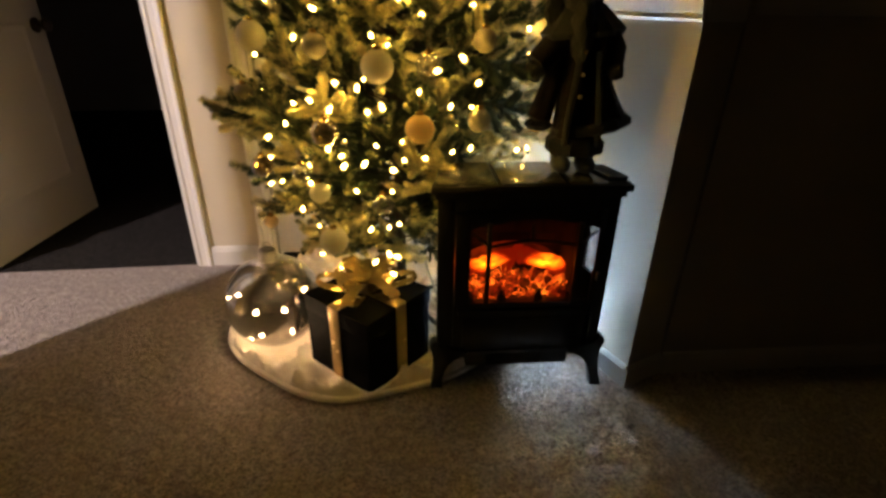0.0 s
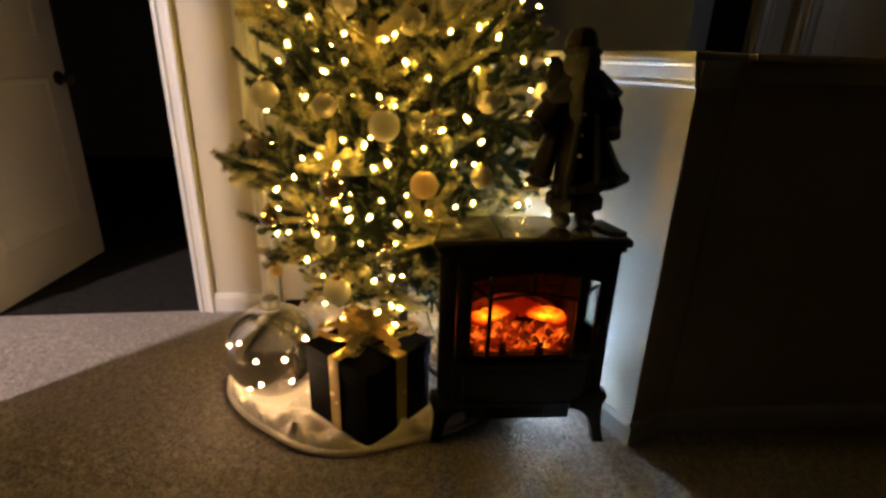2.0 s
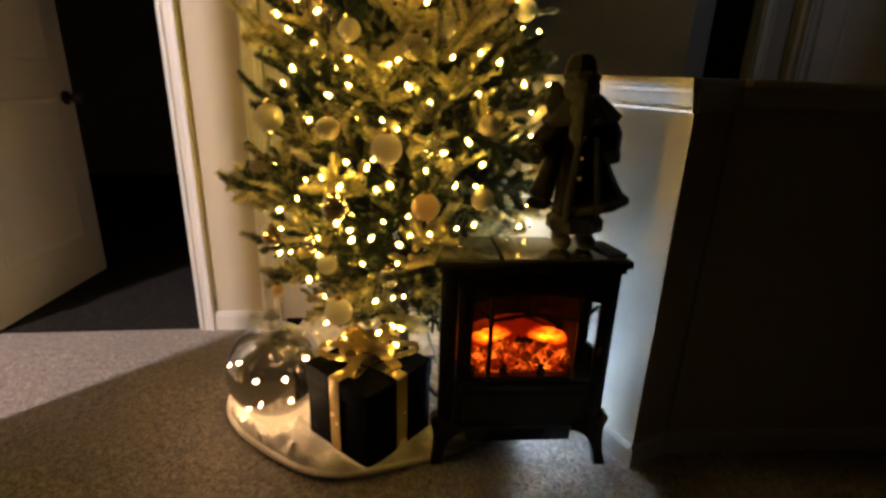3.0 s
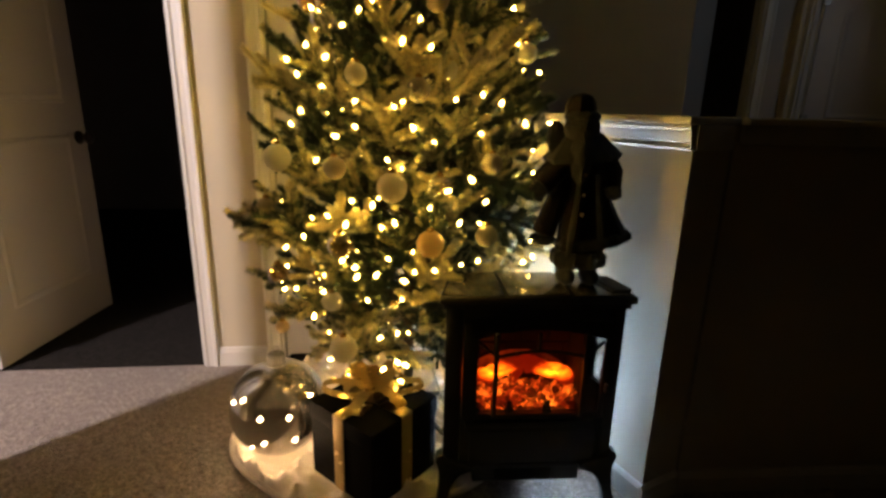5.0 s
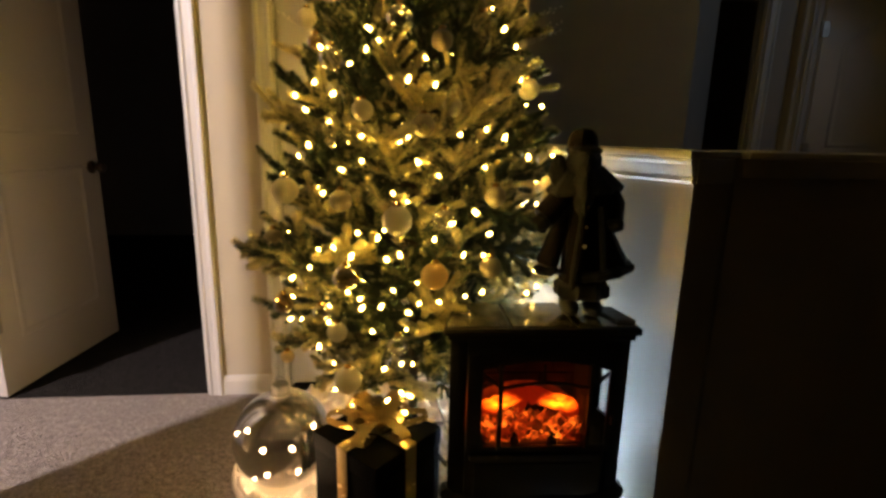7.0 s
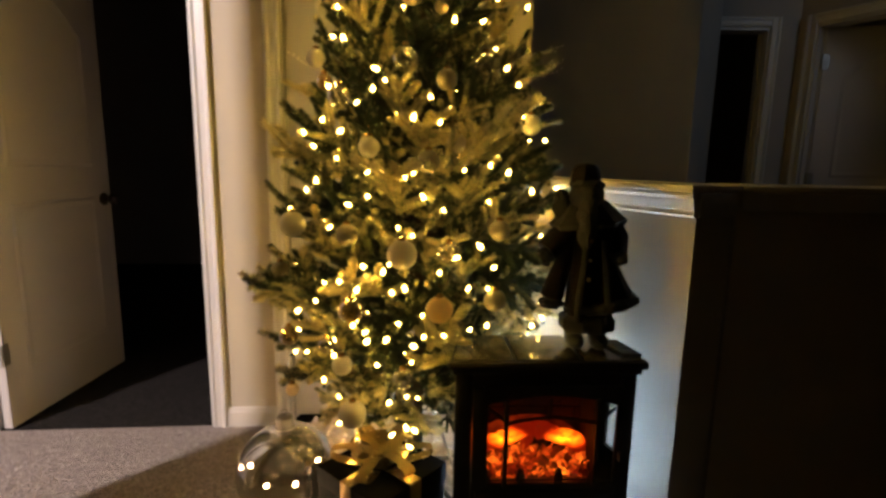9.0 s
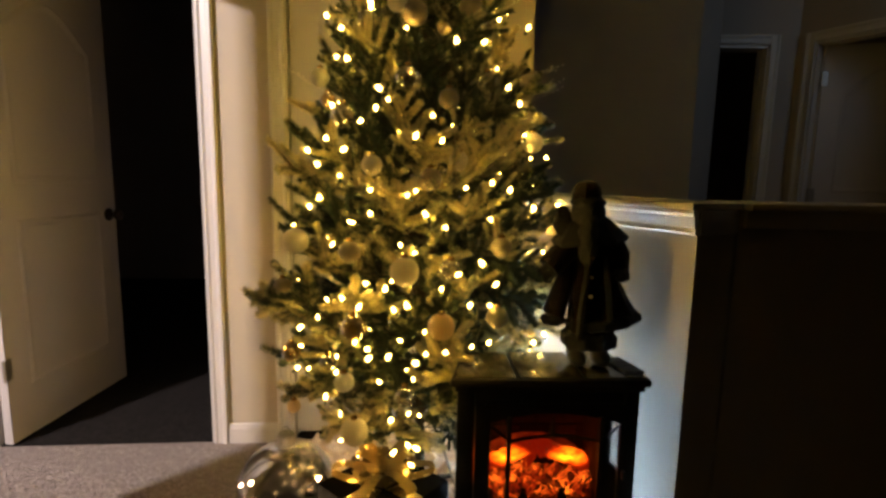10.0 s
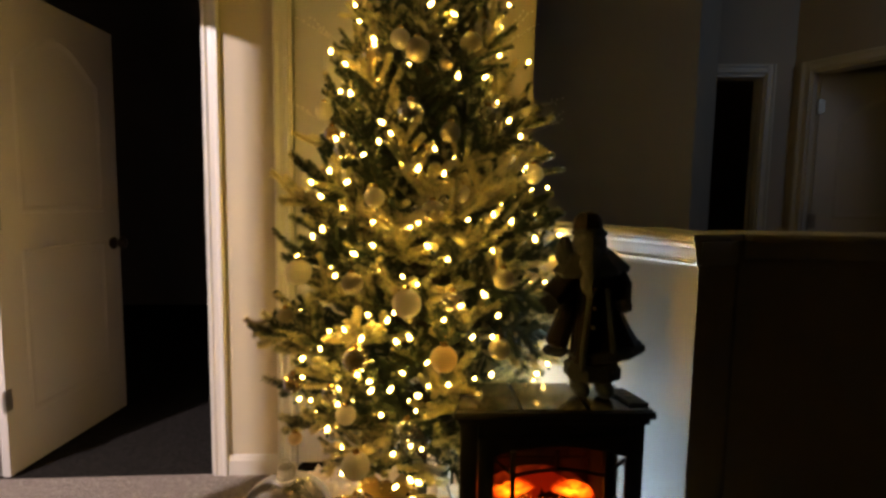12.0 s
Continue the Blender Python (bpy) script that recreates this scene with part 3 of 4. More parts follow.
low = [(-0.165 + 0.36 * i / n, 0.512 + 0.028 * math.sin(math.pi * i / n)) for i in range(n + 1)]
prism(bm, low + [(0.195, 0.565), (-0.165, 0.565)], FY - 0.007, FY + 0.006, "y")
part("arch_rail", bm, BLACK, door)
BAY = 0.018
for x, y in ((-0.103, -BAY), (0.137, -BAY)):
    part("post", box((x - 0.006, FY + y, 0.285), (x + 0.006, FY + y + 0.012, 0.532), 0.002), IRON, door)
bm = bmesh.new()
tube(bm, [(-0.103 + 0.24 * i / 10, FY - BAY + 0.005, 0.466 + 0.016 * math.sin(math.pi * i / 10)) for i in range(11)], 0.0045, 6)
part("muntin", bm, IRON, door, "arched glazing bar")
part("muntin", box((0.006, FY - BAY + 0.001, 0.482), (0.014, FY - BAY + 0.009, 0.532), 0.001), IRON, door)
for x0, x1 in ((-0.150, -0.103), (0.190, 0.137)):
    bm = bmesh.new()
    tube(bm, [(x0, FY + 0.004, 0.50), (x1, FY - BAY + 0.006, 0.468)], 0.0045, 6)
    part("muntin", bm, IRON, door)
    bm = bmesh.new()
    vs = [bm.verts.new(c) for c in ((x0, FY + 0.003, 0.288), (x1, FY - BAY + 0.006, 0.288), (x1, FY - BAY + 0.006, 0.525), (x0, FY + 0.003, 0.515))]
    bm.faces.new(vs)
    part("pane", bm, PANE, door, "clear glass").visible_shadow = False
bm = bmesh.new()
bm.faces.new([bm.verts.new(c) for c in ((-0.103, FY - BAY + 0.005, 0.288), (0.137, FY - BAY + 0.005, 0.288), (0.137, FY - BAY + 0.005, 0.53), (-0.103, FY - BAY + 0.005, 0.53))])
part("pane", bm, PANE, door, "clear glass").visible_shadow = False
part("door_pull", box((0.196, FY - 0.024, 0.36), (0.206, FY - 0.008, 0.385), 0.003), IRON, door)
# firebox
fire = part("firebox", box((-0.19, 0.172, 0.27), (0.19, 0.178, 0.56)), MORTAR, stove, "dark firebrick lining")
part("firebox_side", box((0.143, 0.052, 0.276), (0.149, 0.172, 0.56)), MORTAR, fire)
part("firebox_floor", box((-0.19, 0.05, 0.268), (0.226, 0.18, 0.276)), MORTAR, fire)
for row in range(4):
    z = 0.395 + row * 0.042
    for k in range(-2, 3):
        x = k * 0.083 + (0.0415 if row % 2 else 0)
        part("firebrick", box((max(x - 0.039, -0.188), 0.166, z), (min(x + 0.039, 0.188), 0.1722, z + 0.038), 0.002), BRICK, fire)
rng = random.Random(5)
bm = bmesh.new()
for i in range(210):
    x, y = rng.uniform(-0.150, 0.136), rng.uniform(0.045, 0.12)
    z = 0.288 + (y - 0.045) * 0.52 + rng.uniform(-0.006, 0.006)
    a, b = rng.uniform(0, 6.28), rng.uniform(-0.3, 1.35)
    l = rng.uniform(0.020, 0.046)
    d = Vector((math.cos(a) * math.cos(b), 0.4 * math.sin(a) * math.cos(b), abs(math.sin(b)) + 0.2)).normalized()
    p = Vector((x, y, z))
    q = p + d * l * 0.5 + Vector((rng.uniform(-0.006, 0.006), 0, rng.uniform(-0.003, 0.006)))
    tube(bm, [p, q, p + d * l], [0.0009, 0.0012, 0.0006], 4)
bed = part("ember_bed", bm, EMBER, fire, "bed of glowing orange ember strands")
tagged(bed, kind="stuff")
bm = bmesh.new()
arch = [(-0.01 + 0.148 * math.cos(math.pi * i / 16), 0.335 + 0.078 * math.sin(math.pi * i / 16)) for i in range(17)]
prism(bm, arch, 0.158, 0.161, "y")
part("flame_screen", bm, FLAME, fire, "red glowing flame screen")
bm = bmesh.new()
vs = [bm.verts.new(c) for c in ((-0.16, 0.04, 0.282), (0.14, 0.04, 0.282), (0.14, 0.125, 0.333), (-0.16, 0.125, 0.333))]
bm.faces.new(vs)
part("ash_bed", bm, ember_material("ash_glow", (0.4, 0.01, 0.001), (1.0, 0.12, 0.010), 0.14, 60.0), fire)


def log(p, q, r, heart, seed):
    """heart: how far along the log its lamp sits."""
    rg = random.Random(seed)
    bm = bmesh.new()
    P, Q = Vector(p), Vector(q)
    c = P.lerp(Q, heart) + Vector((0, -r * 0.7, r * 0.3))
    pts = [P.lerp(Q, i / 11) - c + Vector((0, rg.uniform(-0.003, 0.003), rg.uniform(-0.004, 0.004))) for i in range(12)]
    tube(bm, pts, [r * rg.uniform(0.72, 0.98) * (0.75 if i in (0, 11) else 1) for i in range(12)], 14)
    ob = part("log", bm, LOG, fire, "moulded log glowing orange")
    ob.location = c
    return ob


log((-0.165, 0.112, 0.338), (0.000, 0.136, 0.386), 0.027, 0.50, 1)
log((0.006, 0.137, 0.384), (0.142, 0.114, 0.346), 0.029, 0.58, 2)
log((-0.04, 0.100, 0.338), (0.015, 0.15, 0.405), 0.015, -1.0, 3)
for x in (-0.148, -0.055, 0.05, 0.142):
    bm = bmesh.new()
    tube(bm, [(x, 0.036, 0.276), (x, 0.034, 0.302), (x, 0.035, 0.314), (x, 0.036, 0.321)], [0.011, 0.013, 0.011, 0.005], 10)
    part("grate_finial", bm, IRON, fire)
part("grate_bar", box((-0.165, 0.030, 0.284), (0.165, 0.037, 0.292), 0.002), IRON, fire)

# the body narrows towards its back
for ob in stove.children_recursive:
    if ob.name.split(".")[0] != "slat":
        for v in ob.data.vertices:
            if v.co.y > 0.05 and abs(v.co.x) > 0.19 and ob.name.split(".")[0] != "log":
                v.co.x -= math.copysign(0.042 * (v.co.y - 0.05) / 0.155, v.co.x)

# ---- small cool white lamp on the carpet behind the stove, turned to the half wall; unseen, form made up ----
lamp = empty("accent_lamp", pose(0.370, 1.592, 0, 0, 0, 9), "unseen slim cool white lamp added behind the stove for the cool glow there", "lamp")
part("housing", box((-0.035, -0.017, 0.006), (0.0, 0.017, 0.42), 0.005), TRIM, lamp)
part("foot", box((-0.04, -0.018, 0.0), (0.008, 0.018, 0.006), 0.002), TRIM, lamp)
for z in (0.07, 0.16, 0.25, 0.34):
    shade = part("reflector", box((-0.004, -0.016, -0.023), (-0.0005, 0.016, 0.023), 0.001), TRIM, lamp)
    lens = part("lens", box((0.0, -0.015, -0.020), (0.003, 0.015, 0.020), 0.001), NIGHT, lamp, "glowing frosted lens")
    shade.matrix_basis = lens.matrix_basis = pose(0.025, 0, z, 0, -50, 0)
# foot and top lenses added to steer the glow under the stove and upwards
part("foot_lens", box((-0.034, -0.0195, 0.022), (-0.001, -0.0172, 0.110), 0.0005), NIGHT_LOW, lamp, "glowing frosted foot lens")
part("top_lens", box((-0.034, -0.013, 0.4203), (0.0, 0.013, 0.426), 0.001), NIGHT_LOW, lamp, "glowing frosted top lens")

cord = [Vector(c) for c in ((-0.03, -0.02, 0.012), (-0.16, -0.10, 0.010), (-0.30, -0.02, 0.05), (-0.37, 0.03, 0.20), (-0.385, 0.03, 0.29), (-0.36, 0.02, 0.33), (-0.335, 0.02, 0.27), (-0.33, 0.0, 0.12), (-0.36, -0.02, 0.010), (-0.45, 0.10, 0.006))]
bm = bmesh.new()
fine = []
for i in range(len(cord) - 1):
    p0, p1, p2, p3 = cord[max(i - 1, 0)], cord[i], cord[i + 1], cord[min(i + 2, len(cord) - 1)]
    for k in range(6):
        u = k / 6
        fine.append(0.5 * (2 * p1 + (p2 - p0) * u + (2 * p0 - 5 * p1 + 4 * p2 - p3) * u * u + (3 * p1 - p0 - 3 * p2 + p3) * u ** 3))
tube(bm, fine, 0.004, 7)
part("lead", bm, TRIM, lamp, "white looped lead")

# ---- Christmas tree ----
TREE = Vector((-0.10, 1.62, 0.0))
tree = empty("christmas_tree", Matrix.Translation(TREE), "flocked artificial Christmas tree with warm white lights", "tree")
HEIGHTS, RADII = (0.2, 0.3, 0.45, 0.75, 1.2, 1.75, 2.25), (0.15, 0.28, 0.40, 0.46, 0.39, 0.255, 0.03)


def spread(z):
    return float(np.interp(z, HEIGHTS, RADII))


bm = bmesh.new()
tube(bm, [(0, 0, 0.0), (0, 0, 0.8), (0, 0, 1.5), (0, 0, 2.2)], [0.018, 0.016, 0.012, 0.006], 10)
part("trunk", bm, BARK, tree, "wrapped green metal pole")
for k in range(4):
    a = math.pi / 4 + k * math.pi / 2
    bm = bmesh.new()
    tube(bm, [(0, 0, 0.10), (0.1 * math.cos(a), 0.1 * math.sin(a), 0.07), (0.2 * math.cos(a), 0.2 * math.sin(a), 0.035)], 0.009, 6)
    part("stand_leg", bm, IRON, tree)


def sprig_needles(out, p, q, rg, n, length):
    """Needle triangles set all round the twig from p to q."""
    d = (q - p)
    axis = d.normalized()
    s = axis.orthogonal().normalized()
    t = axis.cross(s)
    for i in range(n):
        f = (i + rg.random()) / n
        a = rg.uniform(0, 2 * math.pi)
        rad = s * math.cos(a) + t * math.sin(a)
        base = p + d * f
        tip = base + (rad * 0.86 + axis * rg.uniform(0.55, 1.05)).normalized() * length * rg.uniform(0.7, 1.15) * (1.0 if f < 0.9 else 0.8)
        w = rad.cross(axis) * 0.0013
        out.append((base - w, base + w, tip + w * 0.7, tip - w * 0.7))


def branch_mesh(seed):
    """A flocked branch along +x, 0.45 long: wired stem, side twigs and needles."""
    rg = random.Random(seed)
    bm = bmesh.new()
    needles = []
    line = [Vector((0.45 * f, 0.012 * math.sin(f * 5 + seed), 0.02 * f + 0.03 * f * f)) for f in (0, 0.25, 0.5, 0.75, 1.0)]
    tube(bm, line, [0.003, 0.0028, 0.0024, 0.002, 0.001], 5)

    def on(f):
        k = min(int(f * 4), 3)
        return line[k].lerp(line[k + 1], f * 4 - k)

    for f0 in (0.5, 0.62, 0.75, 0.88):
        sprig_needles(needles, on(f0), on(min(f0 + 0.14, 1.0)), rg, 210, 0.020)
    for k in range(10):
        f = 0.40 + 0.055 * k + rg.uniform(-0.02, 0.02)
        side = 1 if k % 2 else -1
        lift = rg.uniform(-0.15, 0.85)
        l = rg.uniform(0.10, 0.15) * (1.15 - 0.4 * f)
        d = Vector((0.75, side * rg.uniform(0.45, 0.9), lift)).normalized()
        p = on(f)
        q = p + d * l
        tube(bm, [p, q], [0.0016, 0.0008], 4)
        sprig_needles(needles, p, q, rg, int(l * 3500), 0.0180)
    for quad in needles:
        f = bm.faces.new([bm.verts.new(c) for c in quad])
        f.material_index = 1
    me = bpy.data.meshes.new("branch")
    bm.to_mesh(me)
    bm.free()
    me.materials.append(BARK)
    me.materials.append(NEEDLE if seed < 9 else NEEDLE_SHADED)
    return me


BRANCHES = [branch_mesh(s) for s in range(9)]
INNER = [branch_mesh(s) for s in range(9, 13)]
rng = random.Random(11)
golden = 2.399963
N_BRANCH = 260
for i in range(N_BRANCH):
    f = (i + 0.5) / N_BRANCH
    z = 0.30 + 1.90 * (1 - (1 - f) ** 0.75)
    a = i * golden + rng.uniform(-0.15, 0.15)
    r = spread(z) * rng.uniform(0.78, 1.08)
    east = math.cos(a - radians(312))
    if z < 1.05 and east > 0.55:
        r *= 1 - 0.22 * min(1.0, (east - 0.55) / 0.3) * min(1.0, (1.05 - z) / 0.15)
    droop = (18 if z > 0.6 else 4) + rng.uniform(-10, 12) + 16 * max(0, z - 1.0)
    ob = new("branch", BRANCHES[i % 9])
    ob.parent = tree
    s = r / 0.45 / math.cos(radians(droop))
    ob.matrix_basis = Matrix.Translation((0, 0, z - r * math.tan(radians(droop)) * 0.85)) @ Euler((rng.uniform(-0.7, 0.7), -radians(droop), a)).to_matrix().to_4x4() @ Matrix.Diagonal((s, max(s, 0.78), max(s, 0.78), 1))
# short inner boughs that close the heart of the tree, coloured dark for its shade
for i in range(130):
    f = (i + 0.5) / 130
    z = 0.30 + 1.7 * f
    ob = new("branch", INNER[i % 4])
    ob.parent = tree
    s = spread(z) * rng.uniform(0.5, 0.68) / 0.45
    ob.matrix_basis = Matrix.Translation((0, 0, z - 0.05)) @ Euler((rng.uniform(-1, 1), -radians(rng.uniform(-8, 25)), i * golden + 1.0)).to_matrix().to_4x4() @ Matrix.Diagonal((s, max(s, 0.6), max(s, 0.6), 1))
# long tip that reaches out towards the doorway
for az, z, r in ((193, 0.75, 0.53), (189, 0.74, 0.50), (198, 0.77, 0.50), (201, 1.17, 0.44), (196, 1.0, 0.44), (188, 0.56, 0.47), (206, 0.49, 0.42)):
    ob = new("branch", BRANCHES[az % 9])
    ob.parent = tree
    s = r / 0.45
    ob.matrix_basis = Matrix.Translation((0, 0, z - 0.05)) @ Euler((0.6, radians(2), radians(az))).to_matrix().to_4x4() @ Matrix.Diagonal((s, 1.15, 1.15, 1))
# boughs on the side of the half wall, every third one in the shade-dark needles
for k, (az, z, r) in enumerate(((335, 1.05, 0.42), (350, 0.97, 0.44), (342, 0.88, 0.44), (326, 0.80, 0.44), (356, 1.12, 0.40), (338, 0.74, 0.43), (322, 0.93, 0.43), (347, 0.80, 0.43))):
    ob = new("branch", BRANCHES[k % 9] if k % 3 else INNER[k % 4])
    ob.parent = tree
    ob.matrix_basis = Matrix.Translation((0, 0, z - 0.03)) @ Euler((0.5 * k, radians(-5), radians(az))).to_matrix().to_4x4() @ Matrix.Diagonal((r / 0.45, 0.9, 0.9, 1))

# ---- string of lights: azimuth and height of each bulb on the front, then the back ----
FRONT = [(224, 1.69), (276, 1.66), (291, 1.64), (324, 1.64), (247, 1.57), (248, 1.56), (316, 1.55), (227, 1.52), (266, 1.50), (304, 1.48), (290, 1.47), (225, 1.45), (237, 1.43), (312, 1.42),
         (316, 1.37), (257, 1.35), (324, 1.33), (261, 1.32), (233, 1.31), (255, 1.30), (279, 1.28), (248, 1.27), (324, 1.25), (231, 1.23), (272, 1.23), (282, 1.22), (218, 1.20), (242, 1.20),
         (327, 1.19), (229, 1.16), (242, 1.13), (302, 1.12), (291, 1.11), (310, 1.10), (255, 1.10), (272, 1.10), (270, 1.09), (232, 1.07), (325, 1.05), (257, 1.04), (277, 1.04), (300, 1.03),
         (250, 1.02), (283, 1.01), (213, 0.99), (211, 0.99)]
FRONT_LOW = [(268, 0.97), (241, 0.96), (273, 0.95), (297, 0.92), (287, 0.90), (265, 0.88), (301, 0.87), (257, 0.87), (263, 0.86), (248, 0.83), (271, 0.82), (299, 0.82), (291, 0.82), (242, 0.82),
             (254, 0.81), (267, 0.81), (200, 0.79), (238, 0.77), (269, 0.74), (253, 0.72), (298, 0.72), (225, 0.72), (292, 0.72), (257, 0.71), (283, 0.71), (244, 0.70), (277, 0.70), (264, 0.69),
             (320, 0.69), (274, 0.68), (257, 0.68), (225, 0.67), (246, 0.67), (261, 0.62), (243, 0.62), (226, 0.60), (205, 0.55), (275, 0.53), (235, 0.53), (264, 0.51), (242, 0.49), (271, 0.42),
             (275, 0.41), (262, 0.38), (221, 0.34), (272, 0.32), (232, 0.30)]
lights = empty("string_lights", Matrix.Translation(TREE), "string of small warm white lights wound through the tree", "string lights")
bm = bmesh.new()
lathe(bm, [(0.0014, -0.001), (0.0032, 0.0), (0.0040, 0.004), (0.0038, 0.009), (0.0024, 0.014), (0.0006, 0.017)], 8)
BULB_ME = finish(bm, "bulb", BULB)
bm = bmesh.new()
lathe(bm, [(0.0042, -0.016), (0.0045, -0.014), (0.0045, 0.001), (0.004, 0.002)], 8)
SOCKET_ME = finish(bm, "socket", CORD)
# oversized shell, no part of the bulb, added to imitate its bloom
bm = bmesh.new()
lathe(bm, [(0.0045, -0.003), (0.0066, 0.0), (0.0074, 0.006), (0.0068, 0.012), (0.0044, 0.018), (0.0008, 0.0215)], 10)
HALO_ME = finish(bm, "lens", BULB_HALO)
spots = [(az, z, 0.96) for az, z in FRONT + FRONT_LOW]
rng = random.Random(21)
for i in range(230):
    f = (i + 0.5) / 230
    z = 0.32 + 1.8 * (1 - (1 - f) ** 0.8)
    az = i * 137.5 % 360
    if 185 < az < 355:
        if i % 3 == 0:
            spots.append((az, z, rng.uniform(0.4, 0.7)))
    else:
        spots.append((az, z, rng.uniform(0.88, 1.06)))
for az, z, k in spots:
    r = spread(z) * k
    a = radians(az)
    m = Matrix.Translation((r * math.cos(a), r * math.sin(a), z)) @ Euler((rng.uniform(-1.2, 1.2), rng.uniform(-1.2, 1.2), 0)).to_matrix().to_4x4()
    b = new("bulb", BULB_ME)
    b.parent, b.matrix_basis = lights, m @ Matrix.Scale(rng.uniform(0.68, 1.08), 4)
    s = new("socket", SOCKET_ME)
    s.parent = b
    lens = new("lens", HALO_ME)
    lens.parent, lens.visible_shadow = b, False
bm = bmesh.new()
path = []
for i in range(420):
    f = i / 419
    z = 0.3 + 1.85 * f
    r = spread(z) * (0.5 + 0.12 * math.sin(i * 1.7))
    a = i * 0.42
    path.append((r * math.cos(a), r * math.sin(a), z + 0.02 * math.sin(i * 0.9)))
tube(bm, path, 0.0016, 4)
part("cord", bm, CORD, lights, "thin green light cord")


# ---- baubles: azimuth, height, distance from the trunk, radius, finish ----
def bauble(az, z, dist, r, finish_name):
    a = radians(az)
    spot = TREE + Vector((dist * math.cos(a), dist * math.sin(a), z))
    labels = {"pearl": ("matt pearl champagne bauble hanging in the tree", PEARL), "glitter": ("glittered gold bauble hanging in the tree", GLITTER), "gold": ("shiny champagne gold bauble hanging in the tree", CHAMPAGNE),
              "amber": ("amber glass bauble hanging in the tree", AMBER), "clear": ("clear glass bauble hanging in the tree", CLEAR), "ribbed": ("clear ribbed glass bauble hanging in the tree", CLEAR)}
    label, mat = labels[finish_name]
    ob = empty("bauble", Matrix.Translation(spot), label, "bauble", "baubles on the tree")
    bm = bmesh.new()
    n = 18
    prof = [(max(r * math.sin(math.pi * i / n), 0.0006), -r * math.cos(math.pi * i / n)) for i in range(n + 1)]
    wob = (lambda t, h: 1 + 0.035 * math.cos(14 * t)) if finish_name == "ribbed" else None
    lathe(bm, prof, 56 if wob else 28, None, wob)
    shell = part("shell", bm, mat, ob)
    if finish_name in ("clear", "ribbed", "amber"):
        shell.visible_shadow = False
    bm = bmesh.new()
    lathe(bm, [(0.0085, r - 0.003), (0.009, r), (0.0085, r + 0.006), (0.003, r + 0.008)], 12)
    part("cap", bm, GOLDCAP, ob, "gold metal cap")
    bm = bmesh.new()
    tube(bm, [(0.0, 0.0, r + 0.008), (0.004, 0.0, r + 0.015), (0.0, 0.0, r + 0.022), (-0.003, 0, r + 0.032)], 0.0007, 5)
    part("hook", bm, GOLDCAP, ob)
    return ob


for spec in ((268, 1.38, 0.318, 0.032, "ribbed"), (270, 1.547, 0.276, 0.032, "glitter"), (260, 1.578, 0.27, 0.026, "pearl"), (301, 1.575, 0.27, 0.03, "glitter"), (311, 1.627, 0.258, 0.024, "pearl"),
             (306, 1.382, 0.318, 0.028, "ribbed"), (286, 1.331, 0.33, 0.026, "glitter"), (289, 1.177, 0.368, 0.024, "pearl"), (278, 1.131, 0.375, 0.029, "glitter"), (255, 1.164, 0.37, 0.026, "pearl")):
    bauble(*spec)
for spec in ((237, 1.291, 0.341, 0.032, "clear"), (333, 1.237, 0.36, 0.029, "pearl"), (199, 1.42, 0.315, 0.027, "pearl"), (285, 1.514, 0.285, 0.019, "glitter"), (223, 1.337, 0.329, 0.022, "amber"),
             (223, 0.96, 0.43, 0.035, "pearl"), (270, 0.914, 0.45, 0.035, "pearl"), (285, 0.913, 0.415, 0.027, "ribbed"), (249, 0.948, 0.409, 0.028, "glitter"), (206, 0.811, 0.435, 0.027, "glitter")):
    bauble(*spec)
for spec in ((281, 0.788, 0.475, 0.032, "gold"), (254, 0.77, 0.455, 0.033, "amber"), (254, 0.50, 0.455, 0.035, "pearl"), (270, 0.594, 0.425, 0.027, "clear"), (301, 0.79, 0.438, 0.028, "glitter"), (211, 0.622, 0.421, 0.030, "amber"),
             (210, 0.45, 0.416, 0.020, "gold"), (241, 0.656, 0.427, 0.022, "clear"), (305, 0.962, 0.407, 0.027, "glitter"), (247, 0.607, 0.418, 0.026, "pearl"), (242, 1.54, 0.27, 0.028, "clear")):
    bauble(*spec)

# ---- beaded sprays ----
rng = random.Random(31)
for az, z, r0, n in ((352, 1.36, 0.30, 3), (345, 1.43, 0.28, 3), (200, 1.38, 0.30, 2), (205, 1.6, 0.25, 4), (335, 1.6, 0.22, 4)):
    a = radians(az)
    base = TREE + Vector((r0 * math.cos(a), r0 * math.sin(a), z))
    spray = empty("beaded_spray", Matrix.Translation(base), "thin wire spray with tiny clear beads, stuck in the tree", "ornament", "beaded sprays")
    for k in range(n):
        d = Vector((math.cos(a) + rng.uniform(-0.2, 0.2), math.sin(a) + rng.uniform(-0.4, 0.4), rng.uniform(0.1, 0.9))).normalized()
        l = rng.uniform(0.11, 0.16)
        bm = bmesh.new()
        tube(bm, [(0, 0, 0), d * l * 0.5 + Vector((0, 0, -0.004)), d * l], [0.0005, 0.0004, 0.0003], 4)
        for j in range(5):
            c = d * l * (0.55 + 0.11 * j) + Vector((rng.uniform(-1, 1), rng.uniform(-1, 1), rng.uniform(-1, 1))) * 0.003
            bmesh.ops.create_icosphere(bm, subdivisions=1, radius=0.0028, matrix=Matrix.Translation(c))
        part("bead_stem", bm, PEARL, spray)

# ---- tree skirt ----
bm = bmesh.new()
rings, seg = [], 280
SK = Vector((-0.20, 1.660))


